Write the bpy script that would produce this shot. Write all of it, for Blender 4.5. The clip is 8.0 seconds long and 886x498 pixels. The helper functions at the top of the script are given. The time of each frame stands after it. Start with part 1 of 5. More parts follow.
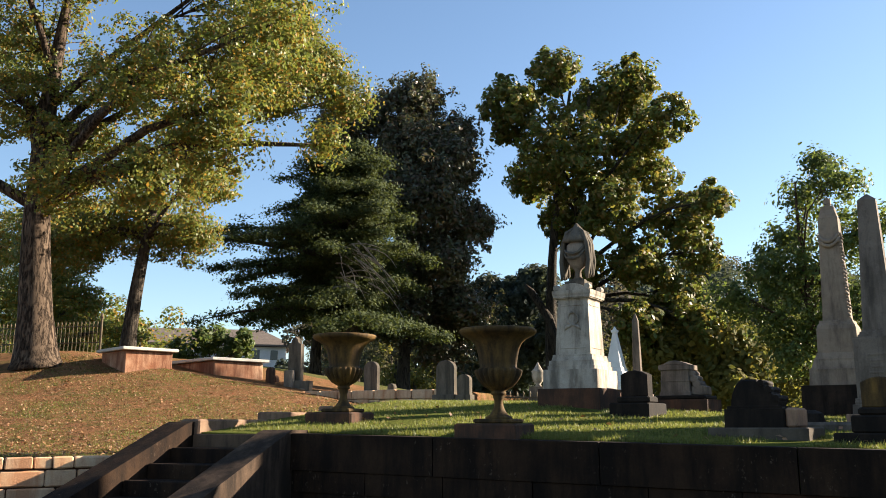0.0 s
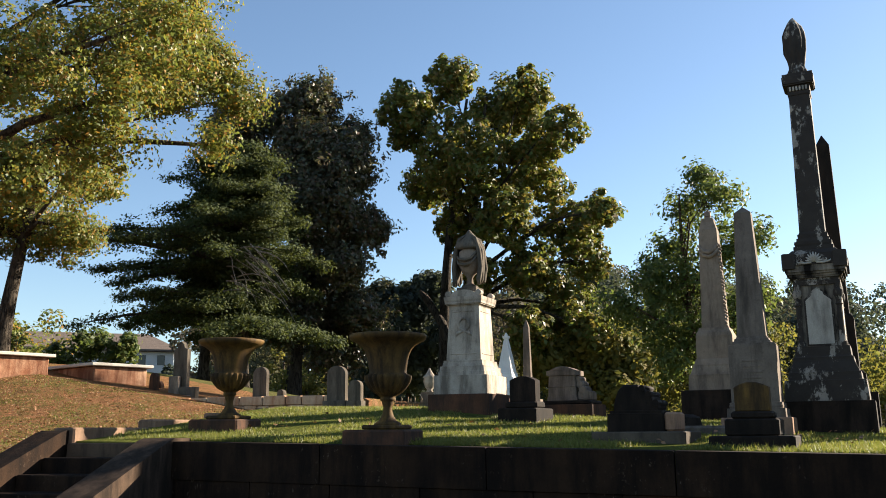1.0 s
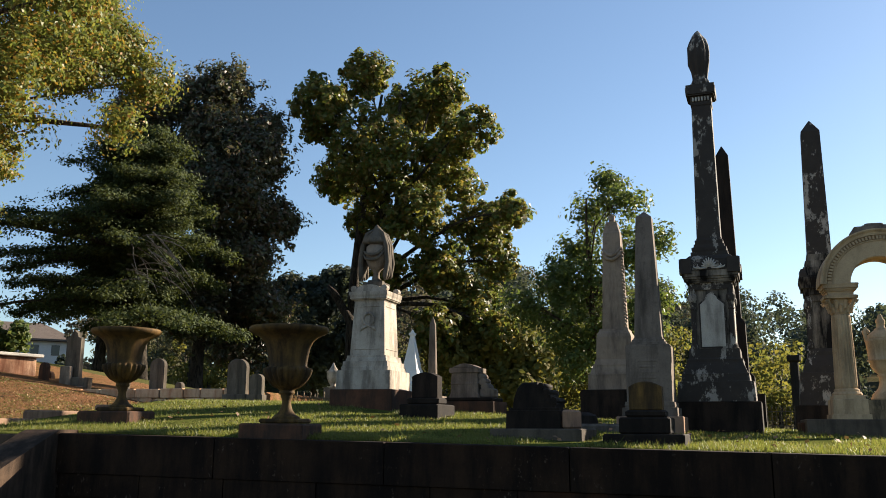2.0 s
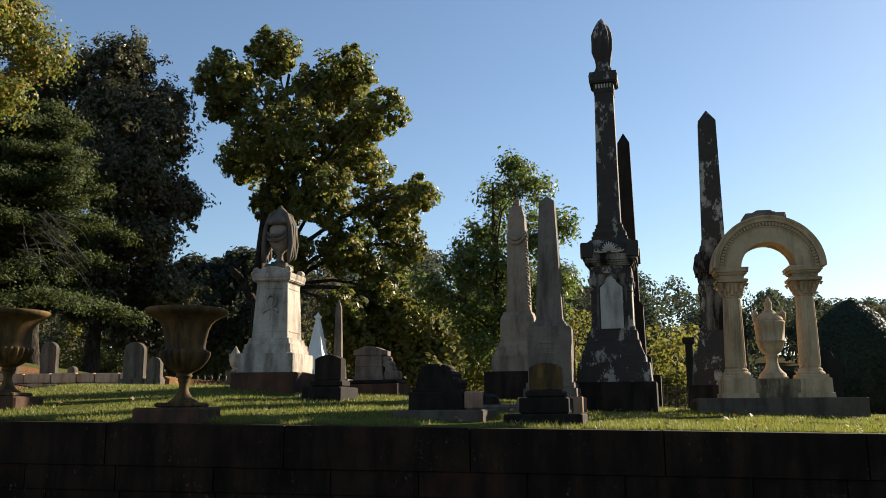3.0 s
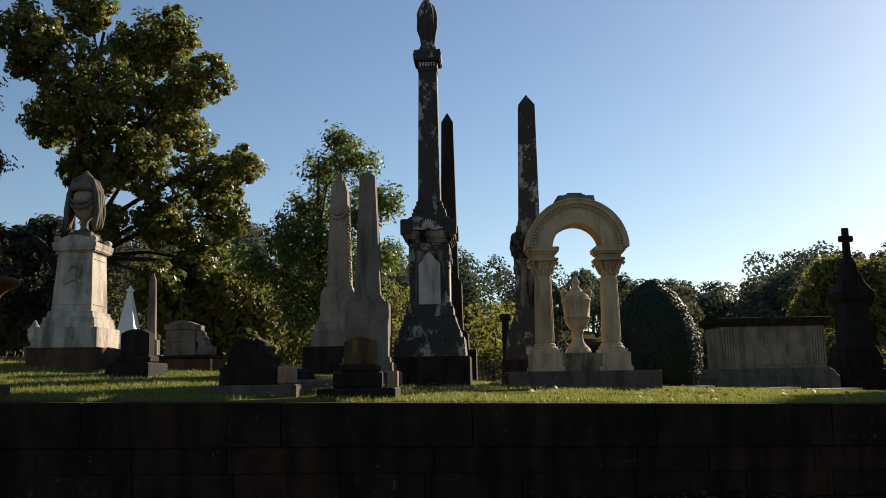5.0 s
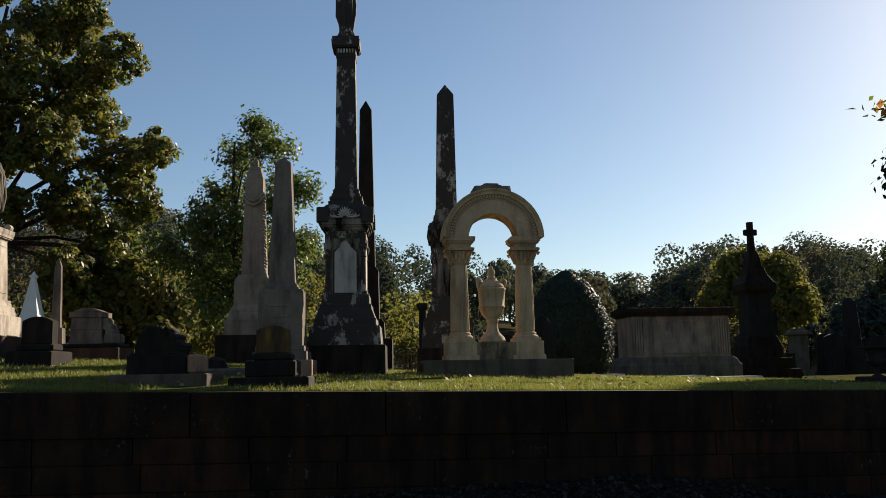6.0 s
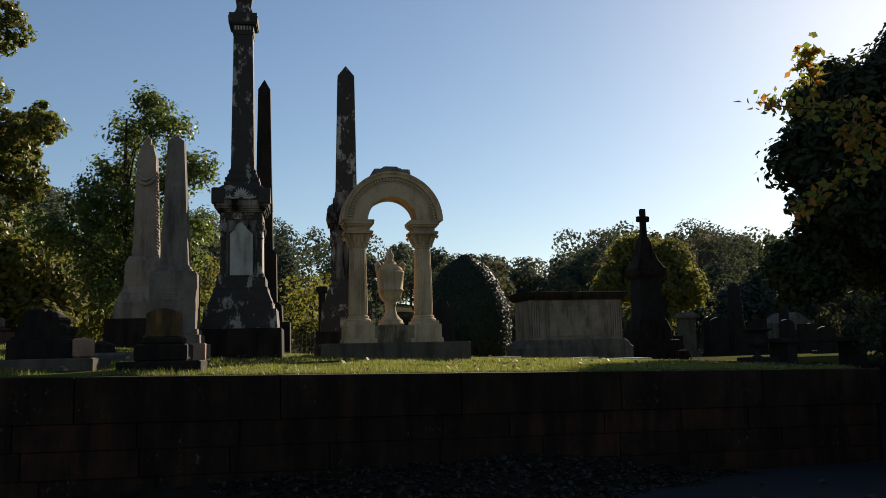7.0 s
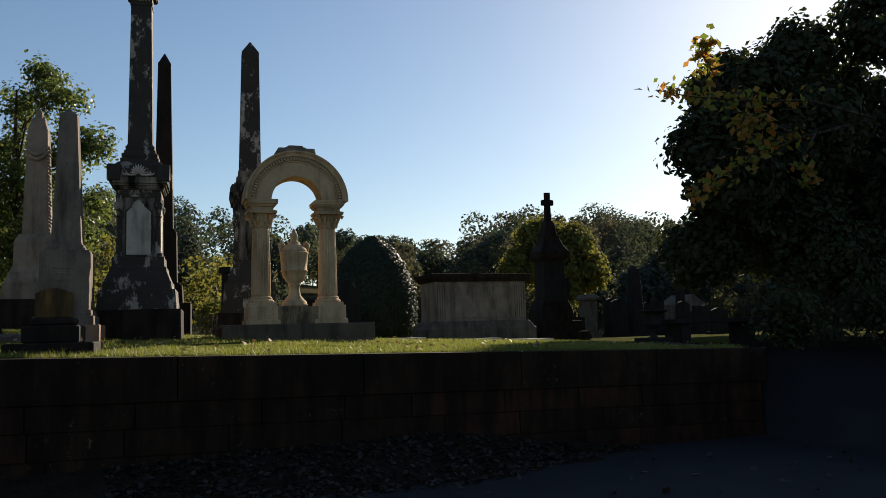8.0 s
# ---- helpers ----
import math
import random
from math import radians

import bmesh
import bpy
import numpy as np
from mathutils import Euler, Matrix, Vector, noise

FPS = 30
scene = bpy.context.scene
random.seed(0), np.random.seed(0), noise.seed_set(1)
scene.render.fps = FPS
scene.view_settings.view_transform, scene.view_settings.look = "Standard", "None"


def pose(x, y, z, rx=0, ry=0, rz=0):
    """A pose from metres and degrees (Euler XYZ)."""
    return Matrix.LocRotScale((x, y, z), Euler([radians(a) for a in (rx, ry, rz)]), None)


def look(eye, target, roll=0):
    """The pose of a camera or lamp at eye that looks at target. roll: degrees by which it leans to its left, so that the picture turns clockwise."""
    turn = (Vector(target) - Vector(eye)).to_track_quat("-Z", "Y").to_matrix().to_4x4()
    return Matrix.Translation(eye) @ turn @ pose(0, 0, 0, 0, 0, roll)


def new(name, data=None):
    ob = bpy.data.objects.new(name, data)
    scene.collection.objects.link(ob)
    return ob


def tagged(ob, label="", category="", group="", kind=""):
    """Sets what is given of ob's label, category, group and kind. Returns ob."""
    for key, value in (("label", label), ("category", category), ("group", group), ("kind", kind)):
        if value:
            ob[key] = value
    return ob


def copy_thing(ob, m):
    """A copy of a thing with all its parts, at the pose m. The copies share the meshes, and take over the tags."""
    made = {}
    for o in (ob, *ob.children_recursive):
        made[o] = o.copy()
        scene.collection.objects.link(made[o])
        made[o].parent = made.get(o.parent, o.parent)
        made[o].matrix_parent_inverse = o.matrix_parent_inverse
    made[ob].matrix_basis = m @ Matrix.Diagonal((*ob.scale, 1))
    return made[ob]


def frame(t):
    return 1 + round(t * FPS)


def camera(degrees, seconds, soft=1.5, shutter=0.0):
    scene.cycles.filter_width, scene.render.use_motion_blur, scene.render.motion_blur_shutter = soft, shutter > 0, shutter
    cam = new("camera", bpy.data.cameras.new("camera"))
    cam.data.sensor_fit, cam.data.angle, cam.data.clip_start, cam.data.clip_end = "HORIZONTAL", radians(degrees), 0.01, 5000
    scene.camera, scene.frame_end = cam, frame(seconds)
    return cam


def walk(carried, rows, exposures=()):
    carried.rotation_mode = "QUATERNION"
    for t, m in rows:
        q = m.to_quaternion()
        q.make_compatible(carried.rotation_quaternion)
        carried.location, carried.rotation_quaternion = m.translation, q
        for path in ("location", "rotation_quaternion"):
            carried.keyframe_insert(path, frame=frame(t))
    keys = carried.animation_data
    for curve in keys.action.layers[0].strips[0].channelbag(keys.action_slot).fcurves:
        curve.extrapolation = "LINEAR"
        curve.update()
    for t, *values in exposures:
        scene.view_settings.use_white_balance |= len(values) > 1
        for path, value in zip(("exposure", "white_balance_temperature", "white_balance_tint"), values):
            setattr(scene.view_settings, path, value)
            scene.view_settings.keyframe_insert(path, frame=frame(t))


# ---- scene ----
cam = camera(54.0, 8.0, soft=0.9)
PATH = [
    (0.0, (-0.713, -0.002, 1.416), (-1.531, 1.779, 1.815), -0.02),
    (0.5, (-0.698, 0.019, 1.423), (-1.408, 1.844, 1.830), -0.33),
    (1.0, (-0.677, 0.046, 1.422), (-1.272, 1.911, 1.832), -0.50),
    (1.5, (-0.654, 0.072, 1.411), (-1.156, 1.963, 1.824), 0.09),
    (3.0, (-0.585, 0.145, 1.389), (-0.777, 2.102, 1.755), -0.44),
    (3.5, (-0.566, 0.162, 1.384), (-0.680, 2.130, 1.725), -0.53),
    (4.0, (-0.532, 0.175, 1.385), (-0.533, 2.148, 1.714), -0.77),
    (4.5, (-0.500, 0.182, 1.377), (-0.394, 2.154, 1.694), -0.93),
    (6.0, (-0.445, 0.174, 1.366), (-0.059, 2.117, 1.646), -1.11),
    (6.5, (-0.427, 0.171, 1.359), (0.062, 2.094, 1.614), -1.26),
    (7.0, (-0.399, 0.158, 1.358), (0.205, 2.050, 1.596), -1.42),
    (7.5, (-0.379, 0.157, 1.351), (0.326, 2.017, 1.565), -1.46),
    (8.0, (-0.358, 0.139, 1.348), (0.444, 1.962, 1.539), -1.56),
]
walk(cam, [(t, look(eye, target, roll)) for t, eye, target, roll in PATH],
     exposures=[(0.0, 2.05), (1.5, 1.77), (3.0, 1.47), (4.5, 1.22), (6.0, 0.92), (7.0, 0.88), (8.0, 0.93)])

# world and sun
SUN_AZ, SUN_EL = 48.5, 21.5
world = bpy.data.worlds.new("sky")
scene.world = world
world.use_nodes = True
wn = world.node_tree.nodes
sky = wn.new("ShaderNodeTexSky")
sky.sky_type, sky.sun_disc = "NISHITA", False
sky.sun_elevation, sky.sun_rotation = radians(SUN_EL), radians(SUN_AZ)
sky.air_density, sky.dust_density, sky.ozone_density = 1.0, 0.3, 2.2
wn["Background"].inputs[1].default_value = 0.055
world.node_tree.links.new(sky.outputs[0], wn["Background"].inputs[0])
sun = new("sun", bpy.data.lights.new("sun", "SUN"))
sun.data.energy, sun.data.angle, sun.data.color = 5.0, radians(0.6), (1.0, 0.87, 0.7)
sd = Vector((math.sin(radians(SUN_AZ)) * math.cos(radians(SUN_EL)), math.cos(radians(SUN_AZ)) * math.cos(radians(SUN_EL)), math.sin(radians(SUN_EL))))
sun.matrix_basis = look(sd * 50, (0, 0, 0))


# ---------------------------------------------------------------- materials
def mat(name, rough=0.85):
    m = bpy.data.materials.new(name)
    m.use_nodes = True
    b = m.node_tree.nodes["Principled BSDF"]
    b.inputs["Roughness"].default_value = rough
    return m, m.node_tree.nodes, m.node_tree.links, b


def ramp(n, l, fac, stops):
    r = n.new("ShaderNodeValToRGB")
    while len(r.color_ramp.elements) < len(stops):
        r.color_ramp.elements.new(0.5)
    for e, (p, c) in zip(r.color_ramp.elements, stops):
        e.position, e.color = p, (c, c, c, 1) if isinstance(c, float) else (*c, 1)
    l.new(fac, r.inputs[0])
    return r.outputs[0]


def mixc(n, l, fac, a, b, kind="MIX"):
    x = n.new("ShaderNodeMix")
    x.data_type, x.blend_type = "RGBA", kind
    for sock, v in ((x.inputs[0], fac), (x.inputs[6], a), (x.inputs[7], b)):
        if isinstance(v, (tuple, list)):
            sock.default_value = (*v, 1)
        elif isinstance(v, float):
            sock.default_value = v
        else:
            l.new(v, sock)
    return x.outputs[2]


def noise_tex(n, l, scale, detail=6.0, rough=0.6, stretch=(1, 1, 1), shift=0.0):
    tc, mp, t = n.new("ShaderNodeTexCoord"), n.new("ShaderNodeMapping"), n.new("ShaderNodeTexNoise")
    mp.inputs["Scale"].default_value = stretch
    mp.inputs["Location"].default_value = (shift, shift, shift)
    t.inputs["Scale"].default_value, t.inputs["Detail"].default_value, t.inputs["Roughness"].default_value = scale, detail, rough
    l.new(tc.outputs["Object"], mp.inputs[0])
    l.new(mp.outputs[0], t.inputs[0])
    return t.outputs[0]


def bump(n, l, b, h, strength=0.4, dist=0.01):
    x = n.new("ShaderNodeBump")
    x.inputs["Strength"].default_value, x.inputs["Distance"].default_value = strength, dist
    l.new(h, x.inputs["Height"])
    l.new(x.outputs[0], b.inputs["Normal"])


def stone(name, pale, dark, stain, amount=0.5, streak=0.4, rough=0.85, grain=60.0, depth=0.006, vary=0.0, fleck=None):
    """Weathered stone: two tones, run-down streaks of stain and fine grain."""
    m, n, l, b = mat(name, rough)
    b.inputs["Specular IOR Level"].default_value = 0.1
    base = mixc(n, l, ramp(n, l, noise_tex(n, l, 3.0), [(0.3, 0.0), (0.7, 1.0)]), pale, dark)
    run = ramp(n, l, noise_tex(n, l, 5.0, 8, 0.65, (1, 1, 0.18), 3.1), [(0.62 - 0.35 * amount, 0.0), (0.72 - 0.2 * amount, streak)])
    base = mixc(n, l, run, base, stain)
    spots = ramp(n, l, noise_tex(n, l, 14.0, 8, 0.7, (1, 1, 1), 7.7), [(0.55, 0.0), (0.7, 0.5 * streak)])
    base = mixc(n, l, spots, base, stain)
    if fleck:
        patch = ramp(n, l, noise_tex(n, l, 1.3, 4, 0.6, (1, 1, 1), 11.0), [(0.5, 0.0), (0.62, 1.0)])
        dots = ramp(n, l, noise_tex(n, l, 22.0, 6, 0.7, (1, 1, 0.6), 5.5), [(0.6, 0.0), (0.68, 0.8)])
        base = mixc(n, l, mixc(n, l, 1.0, patch, dots, "MULTIPLY"), base, fleck)
    fine = noise_tex(n, l, grain, 4, 0.7)
    base = mixc(n, l, 0.35, base, ramp(n, l, fine, [(0.3, 0.35), (0.7, 0.65)]), "OVERLAY")
    if vary:
        oi = n.new("ShaderNodeObjectInfo")
        base = mixc(n, l, vary, base, ramp(n, l, oi.outputs["Random"], [(0.0, (0.25, 0.2, 0.16)), (0.5, (0.55, 0.5, 0.45)), (1.0, (0.75, 0.6, 0.45))]), "OVERLAY")
    l.new(base, b.inputs["Base Color"])
    bump(n, l, b, fine, 0.5, depth)
    return m


def leafy(name, cols, glow=0.35, rough=0.5):
    """Leaves: colour by leaf, light passing through them."""
    m, n, l, b = mat(name, rough)
    g = n.new("ShaderNodeNewGeometry")
    c = ramp(n, l, g.outputs["Random Per Island"], [(i / max(1, len(cols) - 1), c) for i, c in enumerate(cols)])
    l.new(c, b.inputs["Base Color"])
    b.inputs["Specular IOR Level"].default_value = 0.3
    tr, mx = n.new("ShaderNodeBsdfTranslucent"), n.new("ShaderNodeMixShader")
    l.new(mixc(n, l, 0.12, c, (0.5, 0.55, 0.05), "ADD"), tr.inputs[0])
    mx.inputs[0].default_value = glow
    l.new(b.outputs[0], mx.inputs[1])
    l.new(tr.outputs[0], mx.inputs[2])
    l.new(mx.outputs[0], n["Material Output"].inputs[0])
    return m


def bark_mat(name, a, c):
    """Furrowed bark: long plates with dark cracks between them, blotched by lichen."""
    m, n, l, b = mat(name, 0.95)
    b.inputs["Specular IOR Level"].default_value = 0.15
    h = noise_tex(n, l, 16.0, 8, 0.75, (1, 1, 0.22))
    big = noise_tex(n, l, 2.2, 5, 0.6, (1, 1, 0.6), 4.0)
    crack = ramp(n, l, h, [(0.4, 0.0), (0.52, 1.0)])
    col_ = mixc(n, l, crack, a, c)
    col_ = mixc(n, l, ramp(n, l, big, [(0.4, 0.0), (0.7, 0.55)]), col_, tuple(v * 0.45 for v in c))
    l.new(col_, b.inputs["Base Color"])
    bump(n, l, b, crack, 1.0, 0.06)
    return m


def earth(name, cols, scale, depth=0.03, fine=25.0, gloss=0.0):
    m, n, l, b = mat(name, 0.95)
    b.inputs["Specular IOR Level"].default_value = gloss
    a = ramp(n, l, noise_tex(n, l, scale, 8, 0.65), [(0.3 + 0.4 * i / (len(cols) - 1), c) for i, c in enumerate(cols)])
    f = noise_tex(n, l, fine, 6, 0.7)
    l.new(mixc(n, l, 0.6, a, ramp(n, l, f, [(0.3, 0.25), (0.7, 0.75)]), "OVERLAY"), b.inputs["Base Color"])
    bump(n, l, b, f, 0.8, depth)
    return m


M_MARBLE = stone("weathered_marble", (0.46, 0.4, 0.33), (0.31, 0.26, 0.205), (0.075, 0.06, 0.047), 0.5, 0.75)
M_CREAM = stone("cream_marble", (0.5, 0.365, 0.22), (0.36, 0.255, 0.15), (0.13, 0.09, 0.052), 0.42, 0.6)
M_WHITE = stone("white_marble", (0.78, 0.77, 0.75), (0.66, 0.65, 0.63), (0.4, 0.39, 0.37), 0.1, 0.3)
M_GREY = stone("grey_marble", (0.205, 0.16, 0.125), (0.135, 0.105, 0.082), (0.05, 0.04, 0.032), 0.5, 0.75)
M_DARKBASE = stone("blackened_plinth", (0.042, 0.027, 0.019), (0.02, 0.0145, 0.011), (0.007, 0.006, 0.005), 0.55, 0.8)
M_RUST = stone("rust_stained_stone", (0.14, 0.064, 0.035), (0.065, 0.034, 0.022), (0.03, 0.024, 0.02), 0.55, 0.8)
M_GRANITE = stone("dark_granite", (0.03, 0.021, 0.015), (0.015, 0.011, 0.0085), (0.007, 0.006, 0.005), 0.5, 0.75, 0.8)
M_TAN = stone("tan_sandstone", (0.36, 0.22, 0.14), (0.26, 0.15, 0.095), (0.08, 0.06, 0.045), 0.4, 0.65)
M_RENDER = stone("peeling_red_render", (0.4, 0.25, 0.16), (0.23, 0.095, 0.05), (0.12, 0.045, 0.025), 0.6, 0.85, 0.95, 30.0, 0.02)
M_HEAD = stone("weathered_headstone", (0.15, 0.125, 0.095), (0.1, 0.082, 0.063), (0.035, 0.03, 0.024), 0.5, 0.7)
M_SLAB = stone("pale_slab", (0.5, 0.46, 0.4), (0.4, 0.37, 0.33), (0.15, 0.13, 0.11), 0.3, 0.4)
M_URN = stone("ochre_stained_iron", (0.17, 0.095, 0.026), (0.085, 0.052, 0.021), (0.022, 0.016, 0.011), 0.62, 0.85, 0.7)
# Both wall stones are near black: the front face's shade is in the colour.
M_WALL = stone("shade_dark_wall_stone", (0.04, 0.022, 0.012), (0.018, 0.0105, 0.007), (0.007, 0.0052, 0.0042), 0.6, 0.8, 0.9, 40.0, 0.012, 0.0, (0.17, 0.12, 0.085))
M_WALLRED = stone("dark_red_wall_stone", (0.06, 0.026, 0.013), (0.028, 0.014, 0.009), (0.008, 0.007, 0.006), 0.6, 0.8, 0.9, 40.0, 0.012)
M_COPING = stone("tan_concrete_coping", (0.14, 0.09, 0.058), (0.08, 0.052, 0.036), (0.025, 0.019, 0.015), 0.45, 0.7, 0.9, 70.0, 0.012)
# Darker than the coping: the shade on the cheek's side is in this colour.
M_CHEEK = stone("shade_brown_concrete", (0.09, 0.058, 0.038), (0.045, 0.03, 0.021), (0.014, 0.011, 0.009), 0.6, 0.8, 0.9, 70.0, 0.012)
M_KERB = stone("tan_kerb_stone", (0.24, 0.155, 0.1), (0.16, 0.1, 0.068), (0.06, 0.042, 0.03), 0.4, 0.6)
M_BLOCK = stone("tan_wall_block", (0.62, 0.45, 0.3), (0.5, 0.31, 0.18), (0.36, 0.15, 0.07), 0.45, 0.7, 0.9, 50.0, 0.012, 0.25)
M_CARV = stone("brown_grey_marble", (0.28, 0.22, 0.165), (0.19, 0.145, 0.11), (0.07, 0.056, 0.044), 0.45, 0.7)
# Stone for the far rows, with their shade put into a near-black colour.
M_FAR = stone("far_shade_dark_stone", (0.03, 0.026, 0.023), (0.018, 0.016, 0.014), (0.008, 0.007, 0.007), 0.4, 0.5)


def crusted(name):
    """Pale marble under a black crust that has flaked away in patches."""
    m, n, l, b = mat(name, 0.8)
    b.inputs["Specular IOR Level"].default_value = 0.2
    pale = mixc(n, l, ramp(n, l, noise_tex(n, l, 6.0), [(0.3, 0.0), (0.7, 1.0)]), (0.4, 0.35, 0.29), (0.2, 0.17, 0.14))
    crust = mixc(n, l, noise_tex(n, l, 8.0), (0.026, 0.021, 0.018), (0.06, 0.048, 0.038))
    k = ramp(n, l, noise_tex(n, l, 2.6, 12, 0.74, (1.5, 1.5, 0.8), 1.7), [(0.535, 0.0), (0.57, 1.0)])
    l.new(mixc(n, l, k, crust, pale), b.inputs["Base Color"])
    bump(n, l, b, noise_tex(n, l, 30.0, 6, 0.7), 0.5, 0.008)
    return m


M_CRUST = crusted("black_crusted_marble")
M_FOOT = stone("grey_footing_stone", (0.12, 0.095, 0.07), (0.08, 0.063, 0.048), (0.03, 0.025, 0.02), 0.45, 0.6)
M_STREAKCREAM = stone("soot_stained_cream_marble", (0.4, 0.29, 0.17), (0.2, 0.15, 0.095), (0.035, 0.03, 0.022), 0.75, 0.85)
M_PANEL = stone("pale_panel_marble", (0.5, 0.45, 0.38), (0.38, 0.34, 0.29), (0.1, 0.085, 0.07), 0.4, 0.6)
M_STREAK = stone("soot_streaked_marble", (0.32, 0.27, 0.21), (0.2, 0.165, 0.13), (0.012, 0.01, 0.009), 0.85, 1.0)
M_IRON = stone("rusty_iron", (0.16, 0.12, 0.07), (0.09, 0.07, 0.05), (0.03, 0.025, 0.02), 0.5, 0.6, 0.7)
M_BARK = bark_mat("grey_brown_bark", (0.016, 0.011, 0.008), (0.115, 0.08, 0.055))
M_BARKD = bark_mat("dark_bark", (0.02, 0.017, 0.014), (0.08, 0.065, 0.05))
M_DEAD = bark_mat("bleached_dead_wood", (0.2, 0.17, 0.14), (0.45, 0.4, 0.35))
L_MAG = leafy("deep_green_leaf", [(0.06, 0.09, 0.02), (0.085, 0.115, 0.024), (0.11, 0.125, 0.027), (0.15, 0.125, 0.03), (0.18, 0.11, 0.028), (0.1, 0.135, 0.03)], 0.42)
L_DARK = leafy("bronze_green_leaf", [(0.05, 0.06, 0.034), (0.07, 0.08, 0.045), (0.115, 0.07, 0.048), (0.06, 0.07, 0.04)], 0.24, 0.38)
L_CEDAR = leafy("cedar_spray", [(0.03, 0.045, 0.018), (0.045, 0.062, 0.021), (0.065, 0.075, 0.024)], 0.25, 0.9)
L_OAK = leafy("yellowing_oak_leaf", [(0.08, 0.11, 0.025), (0.12, 0.145, 0.03), (0.16, 0.165, 0.035), (0.2, 0.17, 0.03), (0.3, 0.14, 0.025), (0.12, 0.15, 0.035), (0.1, 0.13, 0.03), (0.14, 0.15, 0.03)], 0.42)
L_BIRCH = leafy("light_green_leaf", [(0.05, 0.085, 0.026), (0.075, 0.11, 0.03), (0.11, 0.12, 0.036)], 0.45)
L_YEL = leafy("autumn_yellow_leaf", [(0.12, 0.125, 0.03), (0.19, 0.145, 0.03), (0.14, 0.13, 0.032), (0.085, 0.1, 0.032)], 0.45, 0.8)
L_RUST = leafy("rust_autumn_leaf", [(0.13, 0.075, 0.03), (0.1, 0.08, 0.035), (0.16, 0.09, 0.03), (0.07, 0.07, 0.03)], 0.35)
# Near-black leaf tones: the shaded side of these trees is put into the colour.
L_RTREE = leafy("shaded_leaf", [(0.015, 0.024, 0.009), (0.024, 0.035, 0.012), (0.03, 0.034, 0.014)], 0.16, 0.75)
L_SPRIG = leafy("orange_green_leaf", [(0.12, 0.16, 0.025), (0.17, 0.16, 0.025), (0.38, 0.12, 0.025), (0.11, 0.16, 0.025)], 0.5)
L_BUSH = leafy("clipped_holly_leaf", [(0.016, 0.026, 0.013), (0.024, 0.036, 0.016)], 0.05, 0.6)
# Distant leaves are greyed and blued: the haze is mixed into their colours.
L_FAR1 = leafy("hazed_green_leaf", [(0.04, 0.055, 0.05), (0.052, 0.066, 0.054), (0.066, 0.076, 0.058)], 0.22, 0.95)
L_FAR2 = leafy("hazed_rust_leaf", [(0.095, 0.075, 0.058), (0.08, 0.075, 0.058), (0.115, 0.08, 0.055)], 0.25, 0.95)
L_FAR3 = leafy("hazed_yellow_leaf", [(0.11, 0.1, 0.05), (0.085, 0.088, 0.052), (0.125, 0.105, 0.05)], 0.25, 0.95)
L_GRASS = leafy("grass_blade", [(0.085, 0.115, 0.024), (0.125, 0.145, 0.03), (0.18, 0.165, 0.042), (0.105, 0.13, 0.027), (0.21, 0.165, 0.065)], 0.45)
L_FALLEN = leafy("fallen_leaf", [(0.2, 0.1, 0.04), (0.28, 0.15, 0.07), (0.12, 0.07, 0.04), (0.35, 0.22, 0.12), (0.25, 0.07, 0.03)], 0.1, 0.6)
# Far darker than the fallen leaves above: shade by the wall is in these tones.
L_LITTER = leafy("shaded_dry_litter_leaf", [(0.018, 0.013, 0.009), (0.03, 0.021, 0.014), (0.012, 0.009, 0.007), (0.055, 0.038, 0.026)], 0.08, 0.6)
M_LAWN = earth("lawn_turf", [(0.06, 0.065, 0.02), (0.09, 0.1, 0.025), (0.13, 0.115, 0.035)], 2.5)
M_BANK = earth("leaf_strewn_bank", [(0.075, 0.065, 0.024), (0.17, 0.09, 0.045), (0.21, 0.105, 0.055), (0.115, 0.085, 0.034), (0.23, 0.125, 0.07)], 2.6, 0.06, 38.0)
# Soil colour lowered to carry the shade along the wall foot.
M_LITTER = earth("shaded_litter_soil", [(0.02, 0.016, 0.012), (0.036, 0.028, 0.02)], 4.0)
M_FIELD = earth("shaded_turf", [(0.05, 0.06, 0.02), (0.08, 0.08, 0.03), (0.1, 0.09, 0.04)], 0.6)
M_WOOD = earth("woodland_floor", [(0.05, 0.05, 0.025), (0.08, 0.065, 0.04)], 0.3)
M_ROAD = earth("worn_asphalt", [(0.022, 0.022, 0.024), (0.032, 0.032, 0.034)], 1.2, 0.006, 90.0, 0.1)
M_ROOF = earth("grey_brown_shingle", [(0.13, 0.105, 0.09), (0.17, 0.14, 0.12)], 1.0)
M_PLASTER = earth("white_render", [(0.6, 0.58, 0.55), (0.7, 0.68, 0.65)], 0.5)
M_GLASS = mat("dark_window_glass", 0.1)[0]
M_GLASS.node_tree.nodes["Principled BSDF"].inputs["Base Color"].default_value = (0.03, 0.035, 0.04, 1)


# ---------------------------------------------------------------- mesh helpers
def mesh_of(bm, name):
    me = bpy.data.meshes.new(name)
    bmesh.ops.recalc_face_normals(bm, faces=bm.faces[:])
    bm.to_mesh(me)
    bm.free()
    return me


def part(name, bm, material, parent, label="", smooth=False):
    me = mesh_of(bm, name) if isinstance(bm, bmesh.types.BMesh) else bm
    me.materials.clear()
    me.materials.append(material)
    if smooth:
        for p in me.polygons:
            p.use_smooth = True
    ob = new(name, me)
    ob.parent = parent
    return tagged(ob, label)


